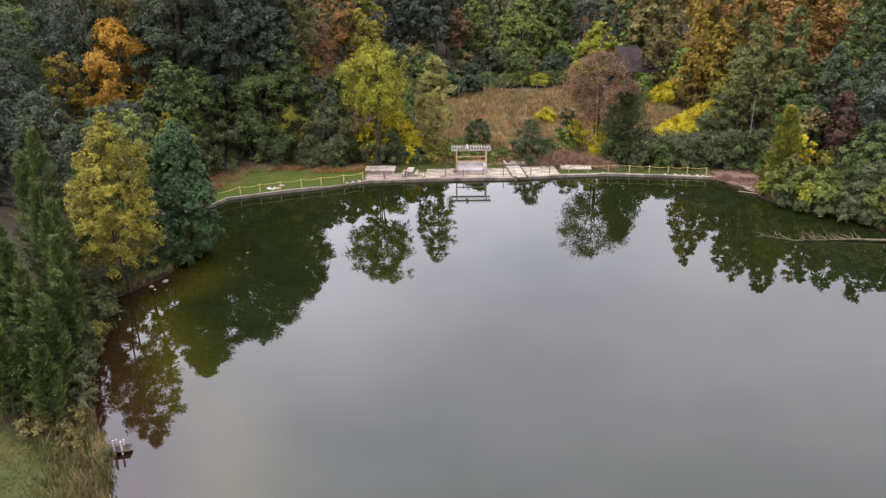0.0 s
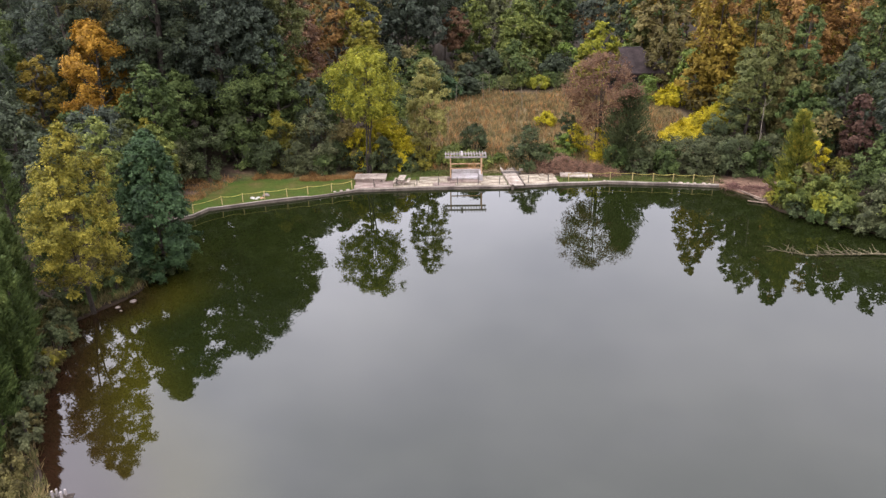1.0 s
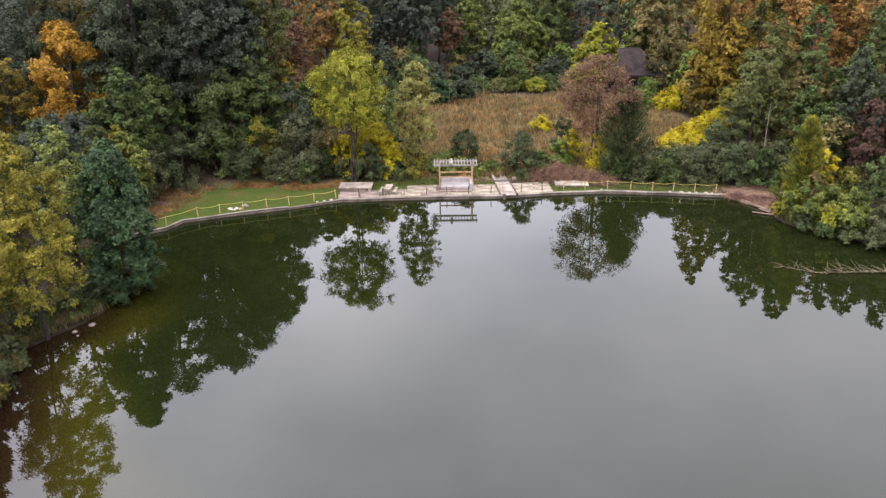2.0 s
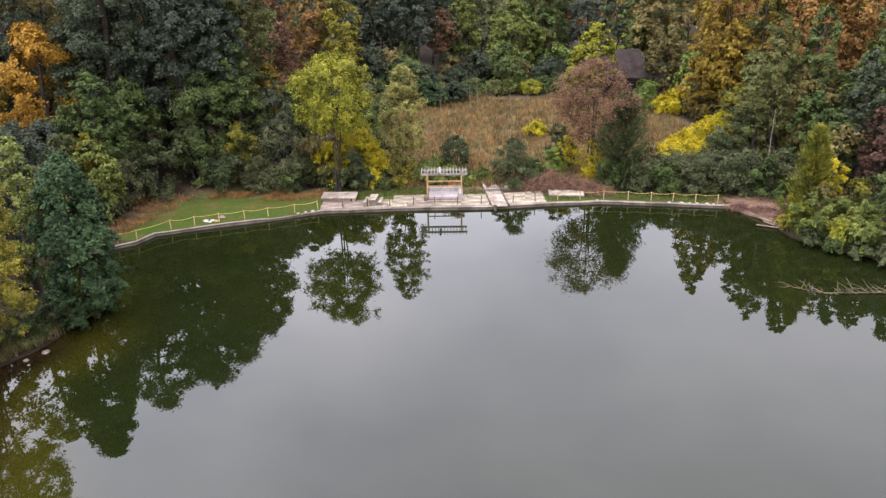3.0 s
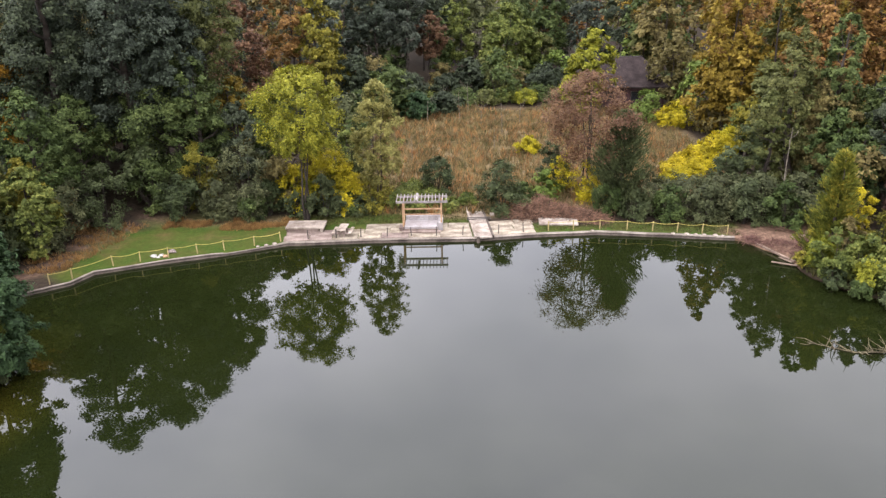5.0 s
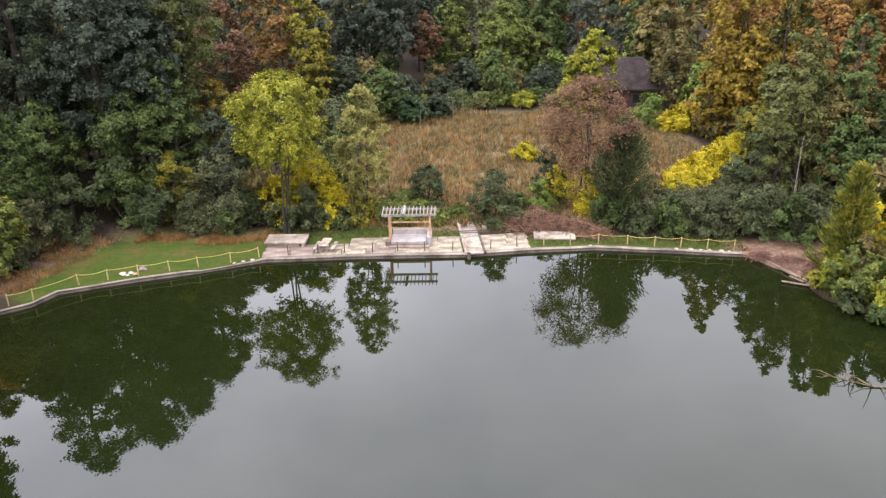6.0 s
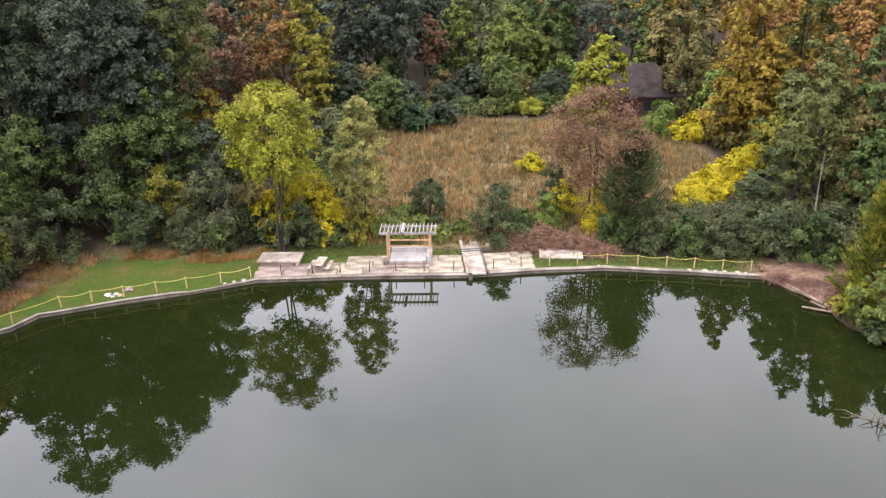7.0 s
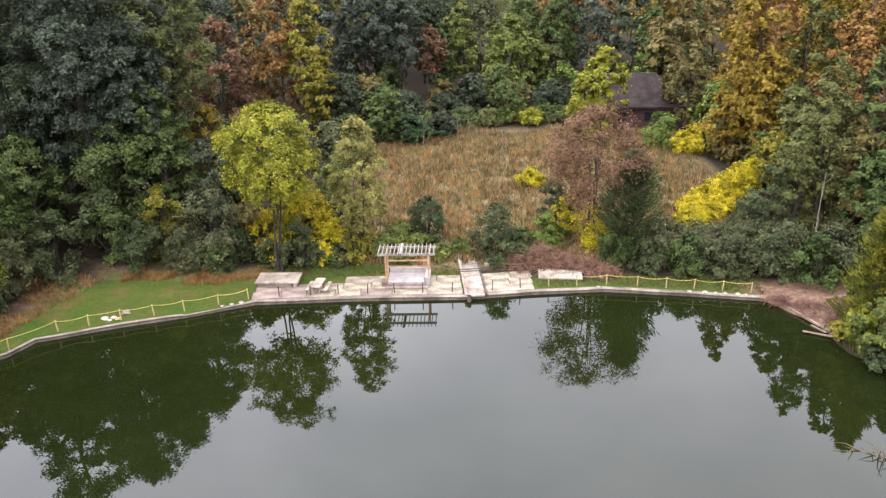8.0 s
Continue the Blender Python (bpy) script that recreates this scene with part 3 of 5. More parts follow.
def shrub(x, y, top, r, tone, label, count=2200, leaf=0.17, clumps=40, name="shrub", category="shrub", group="shrubs round the pond", clump=0.36, point=0.55):
    SEED[0] += 1
    tone = {"blue": "sage", "dark": "deep"}.get(tone, tone)
    rng = np.random.default_rng(SEED[0])
    if leaf < 0.19:
        count, leaf = int(count * 2.5), leaf * 0.64
    else:
        count, leaf = int(count * 1.6), leaf * 0.8
    z = land(x, y) - 0.06
    h = top - z
    root = thing(name, x, y, z, label, category, group)
    cen, cr, pts, nor = crown_points(rng, r, 0.0, h, clumps, count, 0.35, point, 0.85, 0.35, clump, 0.75)
    pts[:, 2] = np.abs(pts[:, 2])
    pieces = []
    for tg in cen[:9]:
        foot = np.array([tg[0] * 0.15, tg[1] * 0.15, 0.0])
        pieces.append(tube([foot, foot * 0.5 + tg * 0.5 + np.array([0, 0, 0.1]), tg], [0.05, 0.035, 0.012], 5))
    v, f = joined(pieces)
    mesh_object("stem", v, f, BARK, root, smooth=True)
    v, f = leaves(rng, pts, nor, leaf)
    mesh_object("foliage", v, f, LEAF[tone], root)
    return root


def conifer(x, y, top, r, tone, label, count=4200, leaf=0.2, name="cedar_tree", category="conifer", group="cedars", start=0.03, power=0.8, fuzz=1.0):
    """A cedar or juniper: a cone of upswept feathery sprays."""
    SEED[0] += 1
    rng = np.random.default_rng(SEED[0])
    z = land(x, y) - 0.08
    h = top - z
    root = thing(name, x, y, z, label, category, group)
    v, f = wood(rng, h * 0.96, 0.018 * h + 0.03, [], 0)
    mesh_object("trunk", v, f, BARK, root, smooth=True)
    nb = int(70 + 12 * h)
    t = rng.uniform(0, 1, nb) ** 0.85
    ang = rng.uniform(0, 2 * np.pi, nb)
    wide = r * (1 - t) ** power * rng.uniform(0.55, 1.3, nb) + 0.12
    per = max(8, int(count * 1.7) // nb)
    u = rng.uniform(0.35, 1.0, (nb, per))
    rise = 0.55 * wide[:, None] * u ** 1.6
    px = np.cos(ang)[:, None] * wide[:, None] * u
    py = np.sin(ang)[:, None] * wide[:, None] * u
    pz = start * h + (t * (1 - start) * h)[:, None] * 0.97 + rise
    pts = np.stack([px, py, pz], -1).reshape(-1, 3) + rng.normal(0, fuzz * (0.12 + 0.03 * r), (nb * per, 3))
    pts[:, 2] = np.clip(pts[:, 2], 0.05, h)
    dirs = np.stack([np.cos(ang), np.sin(ang), np.full(nb, 1.1)], 1)[:, None].repeat(per, 1).reshape(-1, 3) + rng.normal(0, 0.35, (nb * per, 3))
    dirs /= np.linalg.norm(dirs, axis=1)[:, None]
    side = np.cross(dirs, rng.normal(0, 1, (nb * per, 3)))
    side /= np.linalg.norm(side, axis=1)[:, None]
    s = (leaf * rng.uniform(0.7, 1.5, nb * per))[:, None]
    vv = np.stack([pts - dirs * s * 0.7 + side * s * 0.32, pts + dirs * s * 1.4, pts - dirs * s * 0.7 - side * s * 0.32], 1).reshape(-1, 3)
    mesh_object("crown", vv, np.arange(len(vv)).reshape(-1, 3), LEAF[tone], root)
    return root


# -- behind the lawn and the paving --
broadleaf(-8.0, 94.8, 15.3, 4.2, "lime", "yellow-green tree with a rounded crown behind the paving", 0.44, 9000, 0.15, 150, fork=3, clump=0.24, trunk=0.12, point=0.32, widest=0.5, inner=0.4, skirt=0.55, apart=True)
shrub(-5.9, 98.2, 7.6, 2.7, "yellow", "bright yellow tall shrub below a yellow-green tree", 3200)
shrub(-4.2, 97.2, 5.4, 1.9, "yellow", "bright yellow rounded shrub behind the grass strip", 2600)
shrub(-9.4, 97.0, 5.6, 2.0, "yellow", "yellow shrub at the foot of a yellow-green tree", 2400)
shrub(-8.0, 98.4, 6.8, 2.3, "yellow", "yellow shrub under a yellow-green tree", 2200)
shrub(-9.6, 97.4, 5.0, 1.8, "lime", "yellow-green shrub at the foot of a tree", 2000)
shrub(-6.3, 95.4, 4.9, 1.6, "dark", "dark green shrub behind the grass strip", 2200)
for sx, sy, st, sr in ((-9.0, 95.6, 3.0, 1.5), (-5.0, 95.9, 2.9, 1.4), (-2.8, 96.0, 2.8, 1.4)):
    shrub(sx, sy, st, sr, "dark", "dark green low shrub behind the grass strip", 1700)
shrub(-4.2, 96.4, 3.0, 1.6, "green", "mid green shrub behind the grass strip", 1700)
shrub(-1.4, 97.0, 4.0, 2.0, "olive", "olive-yellow shrub behind the grass strip", 1800)
for sx, sy, st, sr in ((1.0, 97.6, 2.5, 1.9), (2.4, 100.6, 2.5, 1.9), (4.3, 98.6, 2.2, 1.6), (6.2, 96.8, 1.8, 1.2), (3.0, 96.8, 1.9, 1.4), (8.0, 98.4, 1.8, 1.0)):
    shrub(sx, sy, st, sr, "fern", "low light green leafy shrub behind the pergola", 1300)
broadleaf(-0.9, 96.9, 13.8, 2.8, "tan", "slender pale olive tree with thin foliage", 0.2, 6500, 0.14, 120, clump=0.26, point=0.7, trunk=0.07, fork=3, inner=0.3, apart=True)
shrub(4.9, 101.0, 5.0, 2.1, "dark", "dark green rounded shrub at the meadow edge", 2600)
shrub(11.4, 96.6, 5.6, 2.4, "dark", "dark green ragged shrub beside the boat ramp", 3000)
shrub(16.2, 99.0, 4.0, 1.6, "light", "light yellow-green shrub at the meadow edge", 1600)
shrub(13.6, 98.0, 3.0, 1.3, "green", "small green shrub beside the brush pile", 1200)
conifer(23.2, 96.0, 10.5, 3.3, "cedar", "dark green conical cedar behind the brush pile", 8000, 0.17, power=0.62)
broadleaf(20.4, 99.0, 14.0, 5.4, "rust", "thin-leaved red-brown tree in the meadow", 0.34, 7000, 0.14, 140, clump=0.24, fork=5, trunk=0.11, skirt=0.6, widest=0.5, apart=True)
shrub(15.9, 115.5, 3.6, 1.7, "yellow", "small bright yellow shrub in the meadow", 1500)
shrub(20.6, 98.8, 5.2, 2.0, "yellow", "yellow shrub under the red-brown tree", 1200)
shrub(18.2, 101.4, 5.0, 1.7, "yellow", "small yellow shrub under the red-brown tree", 1000)
shrub(17.0, 102.5, 6.0, 1.8, "dark", "dark shrub under the red-brown tree", 1600)
for sx, sy, st, sr in ((30.4, 103.0, 2.3, 1.5), (32.0, 104.4, 2.6, 1.7), (34.4, 106.6, 2.9, 1.8), (31.6, 106.8, 2.8, 1.7), (33.6, 108.8, 3.3, 1.9), (36.0, 110.8, 3.8, 2.1), (38.4, 112.8, 4.2, 2.2), (40.6, 114.8, 4.6, 2.1)):
    shrub(sx, sy, st, sr, "yellow", "low bright yellow shrub at the wood's edge", 2300)
broadleaf(40.6, 110.5, 9.0, 1.9, "olive", "slim olive-yellow tree behind the thicket", 0.25, 2600, 0.16, 50)
shrub(34.0, 130.5, 6.4, 2.6, "light", "light green shrub in front of the house", 1800, 0.2)
shrub(36.4, 128.0, 4.4, 2.3, "yellow", "yellow shrub in front of the house", 1600, 0.2)
shrub(41.0, 125.5, 4.6, 2.3, "yellow", "yellow shrub at the foot of a golden tree", 1700, 0.2)
shrub(38.7, 128.5, 5.2, 2.8, "yellow", "yellow shrub by the wood's edge", 2200, 0.2)
shrub(35.8, 98.2, 8.6, 2.5, "dark", "dark green tall bush behind the thicket", 2900)
shrub(33.4, 97.2, 5.8, 2.0, "dark", "dark green bush behind the thicket", 2200)
for sx, sy, st, sr, tone in ((25.8, 95.2, 4.6, 2.6, "blue"), (29.2, 95.0, 4.4, 2.7, "blue"), (32.6, 94.4, 4.6, 2.8, "blue"), (36.0, 93.4, 4.9, 2.8, "blue"),
                             (39.4, 92.4, 5.2, 2.6, "blue"), (27.4, 93.4, 3.9, 2.0, "green"), (31.0, 92.9, 4.2, 2.1, "blue"), (34.4, 92.2, 4.8, 2.2, "dark"),
                             (37.6, 90.8, 4.8, 2.1, "green"), (41.0, 90.0, 4.6, 2.2, "blue"), (22.0, 95.4, 3.6, 1.9, "green"), (24.2, 93.7, 3.4, 1.7, "dark")):
    shrub(sx, sy, st, sr, tone, "grey-green bush in the thicket behind the rope fence" if tone == "blue" else "green bush in the thicket behind the rope fence", 2300)
broadleaf(37.6, 97.4, 12.0, 2.4, "moss", "moss-green tree in the thicket", 0.12, 4200, 0.17, 60, clump=0.26)
broadleaf(40.4, 98.6, 18.0, 3.2, "moss", "tall thin-leaved green tree at the wood's edge", 0.08, 8500, 0.15, 90, point=1.0, widest=0.3)
broadleaf(43.2, 97.4, 14.4, 3.2, "brown", "brown-green tree with drooping branches", 0.06, 8000, 0.18, 60, clump=0.28, point=0.9)
for sx, sy, st, sr, tone, lab in ((41.8, 101.0, 14.5, 2.6, "moss", "mid green tree in the thicket"), (45.4, 98.6, 12.4, 2.8, "moss", "moss-green tree in the thicket"), (42.4, 93.2, 11.0, 2.6, "green", "mid green tree in the thicket"),
                                  (46.6, 92.0, 15.4, 2.6, "dark", "dark green tree in the thicket")):
    broadleaf(sx, sy, st, sr, tone, lab, 0.05, 5000, 0.19, 60)
broadleaf(48.2, 96.6, 13.0, 3.2, "green", "green tree in the thicket", 0.08, 6500, 0.19, 60)
broadleaf(43.8, 97.2, 19.2, 2.1, "green", "tall slender green tree in the thicket", 0.45, 4200, 0.18, 60)
broadleaf(44.0, 91.5, 9.5, 2.6, "green", "green tree in the thicket", 0.1, 3000, 0.18, 45)
# -- left of the lawn --
for sx, sy, st, sr, tone, lab in ((-14.1, 96.2, 8.0, 3.0, "blue", "grey-green tall bush behind the lawn"), (-18.9, 97.0, 7.8, 2.2, "olive", "olive-yellow bush behind the lawn"),
                                  (-20.6, 95.0, 5.2, 2.4, "dark", "dark green bush behind the lawn"), (-16.6, 95.0, 4.6, 2.1, "blue", "grey-green bush behind the lawn"),
                                  (-12.0, 95.8, 4.2, 1.9, "dark", "dark green bush behind the lawn"), (-13.2, 94.8, 3.4, 1.7, "green", "green bush behind the lawn"),
                                  (-23.8, 96.6, 6.6, 2.6, "green", "green bush behind the lawn"), (-27.2, 93.0, 6.8, 2.7, "dark", "dark green bush at the lawn's end"),
                                  (-30.2, 89.8, 6.8, 2.8, "blue", "grey-green bush at the lawn's end"), (-30.2, 86.4, 4.6, 2.0, "blue", "grey-green bush at the lawn's end"),
                                  (-32.2, 83.0, 5.6, 2.4, "dark", "dark green bush at the lawn's end"), (-11.0, 97.2, 6.6, 2.2, "brown", "brownish bush behind the lawn")):
    shrub(sx, sy, st, sr, tone, lab, 2500)
broadleaf(-22.8, 102.6, 15.8, 5.6, "green", "mid green tree with layered foliage", 0.12, 9000, 0.18, 90, flat=0.35, clump=0.32)
broadleaf(-19.8, 101.0, 15.8, 3.0, "green", "small green tree with layered foliage", 0.1, 5000, 0.17, 60, flat=0.35, clump=0.34)
broadleaf(-30.6, 96.4, 12.9, 3.6, "green", "bright green layered tree at the wood's edge", 0.2, 6000, 0.17, 70, flat=0.35, clump=0.34)
broadleaf(-26.6, 101.4, 28.6, 6.0, "blue", "tall grey-green tree in the wood", 0.2, 14500, 0.19, 130, clump=0.28)
broadleaf(-32.8, 99.5, 30.5, 5.6, "dark", "tall dark green tree in the wood", 0.3, 9500, 0.21, 100, clump=0.28)
broadleaf(-22.8, 106.0, 24.0, 4.2, "moss", "tall rounded moss-green tree in the wood", 0.3, 8500, 0.2, 100, clump=0.28, point=0.5)
broadleaf(-29.6, 106.5, 30.5, 4.8, "dark", "tall dark green tree in the wood", 0.08, 8000, 0.2, 110)
broadleaf(-45.5, 104.0, 26.0, 4.2, "dark", "tall dark green tree in the wood", 0.08, 7000, 0.21, 100)
broadleaf(-21.2, 111.5, 26.0, 4.8, "moss", "tall moss-green tree in the wood", 0.2, 8500, 0.2, 100)
broadleaf(-22.0, 101.8, 21.4, 3.4, "blue", "tall grey-green tree in the wood", 0.42, 6500, 0.2, 80)
broadleaf(-24.6, 108.0, 28.5, 4.8, "blue", "tall grey-green tree in the wood", 0.3, 8500, 0.2, 100)
broadleaf(-16.2, 102.5, 10.8, 2.8, "dark", "dark green tree in the wood", 0.15, 4500, 0.19, 60)
broadleaf(-13.6, 107.0, 11.5, 2.8, "green", "mid green tree in the wood", 0.15, 4000, 0.2, 60)
broadleaf(-18.3, 109.5, 12.6, 2.6, "gold", "orange-brown tree in the wood", 0.2, 2800, 0.18, 40)
for sx, sy, st, sr, tone in ((-33.2, 85.6, 9.4, 2.9, "moss"), (-29.9, 85.2, 8.7, 2.5, "fern"), (-31.4, 87.2, 9.0, 2.2, "olive")):
    broadleaf(sx, sy, st, sr, tone, "small light green tree at the lawn's end", 0.05, 4200, 0.17, 70)
broadleaf(-31.4, 89.6, 14.5, 3.0, "green", "mid green tree at the wood's edge", 0.1, 5000, 0.2, 80)
broadleaf(-36.5, 89.0, 10.0, 4.2, "blue", "tall grey-green tree in the wood", 0.15, 6500, 0.21, 90)
broadleaf(-34.5, 101.0, 21.5, 4.8, "dark", "tall dark green tree in the wood", 0.2, 5500, 0.22, 80)
broadleaf(-43.5, 108.0, 26.0, 4.4, "brown", "tall brown-green tree behind an orange tree", 0.3, 4500, 0.21, 80)
broadleaf(-37.0, 107.0, 26.0, 4.0, "dark", "tall dark green tree in the wood", 0.3, 4500, 0.21, 80)
broadleaf(-40.6, 98.4, 18.6, 5.0, "orange", "orange autumn tree in the wood", 0.2, 10500, 0.2, 80)
broadleaf(-47.0, 97.0, 15.0, 3.0, "gold", "gold-brown autumn tree in the wood", 0.2, 3000, 0.2, 50)
broadleaf(-48.5, 86.0, 21.0, 4.6, "dark", "tall dark green tree in the wood", 0.15, 5500, 0.21, 80)
broadleaf(-37.6, 84.0, 10.5, 3.8, "green", "mid green tree in the wood", 0.1, 4500, 0.2, 70)
broadleaf(-34.0, 79.0, 12.0, 3.4, "blue", "grey-green tree above the shore", 0.1, 4500, 0.19, 60)
broadleaf(-39.5, 76.0, 14.0, 3.8, "dark", "dark green tree above the shore", 0.1, 4500, 0.2, 60)
broadleaf(-47.5, 78.0, 18.0, 4.6, "blue", "grey-green tree in the wood", 0.1, 4500, 0.22, 70)
# -- the near left shore --
broadleaf(-25.5, 57.0, 14.9, 3.4, "olive", "olive-yellow tree leaning over the shore", 0.16, 13500, 0.118, 130, clump=0.26, fork=2, trunk=0.09, inner=0.35, widest=0.3, point=1.1, skirt=0.7, apart=True)
broadleaf(-22.9, 65.2, 12.6, 3.2, "bottle", "dense dark green tree over the water", 0.0, 16000, 0.17, 170, clump=0.27, point=0.75, skirt=0.85, widest=0.3, trunk=0.16, apart=True)
broadleaf(-28.0, 68.0, 13.2, 3.0, "fern", "light green tree behind the shore", 0.12, 4200, 0.17, 60)
broadleaf(-33.5, 70.0, 11.5, 3.4, "dark", "dark green tree behind the shore", 0.08, 4200, 0.19, 60)
for sx, sy, st, sr in ((-23.7, 41.0, 7.4, 1.3), (-25.2, 38.6, 6.6, 1.2), (-26.0, 43.6, 8.2, 1.4), (-25.6, 47.6, 8.6, 1.3), (-28.4, 46.6, 8.8, 1.5), (-27.8, 51.0, 9.2, 1.4),
                       (-30.6, 55.6, 10.0, 1.6), (-31.0, 50.0, 9.4, 1.6), (-29.6, 60.4, 10.4, 1.7), (-33.8, 60.0, 11.4, 2.0), (-22.8, 38.2, 5.4, 1.1), (-35.6, 66.0, 12.0, 2.2),
                       (-29.4, 41.0, 7.4, 1.5), (-34.5, 54.0, 10.0, 1.9), (-24.6, 43.0, 6.4, 1.0), (-24.4, 39.6, 5.8, 0.9), (-27.2, 40.6, 7.6, 1.3), (-24.9, 45.4, 7.0, 1.0), (-26.8, 49.4, 7.8, 1.1), (-28.6, 53.6, 9.4, 1.4), (-29.8, 44.0, 8.2, 1.4)):
    conifer(sx, sy, st, sr, "juniper", "green juniper with upswept feathery branches on the bank", 5200, 0.125, name="juniper", group="junipers on the left bank", fuzz=0.6)
for sx, sy, st, sr, tone in ((-26.9, 58.6, 1.9, 1.3, "green"), (-26.2, 61.6, 2.1, 1.3, "dark"), (-25.4, 46.4, 1.5, 0.9, "olive"), (-24.6, 44.0, 1.6, 0.9, "brown"), (-26.6, 52.4, 1.8, 1.2, "brown"), (-28.2, 57.4, 2.4, 1.4, "dark"), (-25.8, 53.6, 1.8, 1.1, "dark"), (-24.2, 63.6, 2.2, 1.5, "dark"), (-22.9, 64.4, 2.0, 1.3, "dark"), (-25.2, 60.6, 1.8, 1.0, "green"), (-27.6, 55.8, 2.0, 1.2, "brown"), (-23.4, 37.2, 1.6, 1.0, "brown"), (-24.9, 63.2, 1.9, 1.1, "dark"),
                             (-24.9, 49.0, 1.6, 0.9, "brown"), (-20.9, 35.8, 1.1, 0.8, "brown"), (-22.0, 40.4, 2.3, 1.0, "blue"), (-23.1, 43.2, 2.5, 1.1, "dark"), (-24.2, 46.8, 2.5, 1.1, "blue"), (-25.1, 50.2, 2.7, 1.2, "dark"), (-26.2, 53.4, 2.4, 1.1, "blue"), (-21.3, 37.6, 1.7, 0.9, "brown"), (-22.6, 41.8, 1.6, 0.9, "brown"), (-24.8, 48.6, 1.6, 0.9, "olive")):
    shrub(sx, sy, st, sr, tone, "low scrubby bush at the water's edge", 1300, 0.13, 22)
# -- the right bank --
for sx, sy, st, sr, tone, lab in ((37.0, 79.4, 4.4, 1.9, "fern", "light green bush overhanging the water"), (38.4, 76.6, 3.0, 1.4, "lime", "yellow-green bush overhanging the water"), (40.6, 79.8, 5.4, 2.0, "olive", "olive-yellow bush on the bank"), (36.2, 80.6, 3.2, 1.5, "lime", "yellow-green bush overhanging the water"), (38.6, 78.2, 4.2, 1.8, "fern", "light green bush overhanging the water"), (40.0, 77.0, 4.4, 1.7, "fern", "light green bush overhanging the water"), (38.2, 80.2, 5.0, 1.3, "brown", "brownish bush on the bank"),
                                  (39.6, 75.2, 3.0, 1.5, "fern", "light green bush overhanging the water"), (41.8, 73.8, 3.6, 2.0, "blue", "grey-green bush overhanging the water"),
                                  (44.0, 72.0, 4.6, 2.2, "fern", "bright green bush on the bank"), (44.8, 76.0, 5.6, 2.4, "blue", "grey-green bush on the bank"),
                                  (42.6, 79.6, 6.0, 2.4, "green", "green bush on the bank"), (38.6, 81.6, 3.6, 1.8, "olive", "olive bush behind the driftwood"),
                                  (46.6, 69.6, 5.4, 2.4, "green", "green bush on the bank"), (40.4, 83.8, 6.4, 1.3, "yellow", "yellow-leaved bush beside a vine-hung tree")):
    shrub(sx, sy, st, sr, tone, lab, 2700)
conifer(37.7, 82.2, 9.9, 2.3, "vine", "small conical tree draped with yellow and orange vines", 9000, 0.15, name="vine_hung_tree", category="vine-covered tree", group="trees round the pond", power=0.7, fuzz=0.8)
for sx, sy, st, sr, tone in ((36.2, 77.6, 1.6, 1.1, "dark"), (37.6, 75.8, 1.5, 1.0, "green"), (39.0, 74.4, 1.5, 1.1, "dark"), (40.4, 72.8, 1.7, 1.1, "blue"), (41.8, 71.2, 1.6, 1.0, "dark"), (43.2, 69.4, 1.7, 1.1, "green"),
                             (35.6, 81.6, 1.6, 0.9, "olive"), (44.6, 68.0, 1.9, 1.2, "dark")):
    shrub(sx, sy, st, sr, tone, "low bush hanging over the bank's edge", 1100, 0.15, 22)
broadleaf(45.6, 86.0, 11.0, 2.0, "maroon", "dark red tree on the bank", 0.15, 3400, 0.18, 50)
broadleaf(46.5, 80.5, 8.4, 2.6, "green", "green tree on the bank", 0.05, 3400, 0.18, 50)
broadleaf(51.9, 92.0, 14.0, 4.0, "dark", "dark green tree in the wood", 0.1, 4500, 0.2, 70)
broadleaf(50.5, 86.0, 12.5, 3.4, "blue", "grey-green tree on the bank", 0.1, 4000, 0.2, 60)
broadleaf(50.8, 73.0, 15.0, 3.4, "dark", "dark green tree on the bank", 0.1, 2200, 0.2, 60)
broadleaf(52.5, 60.0, 14.0, 3.6, "dark", "dark green tree on the bank", 0.1, 2200, 0.2, 60)
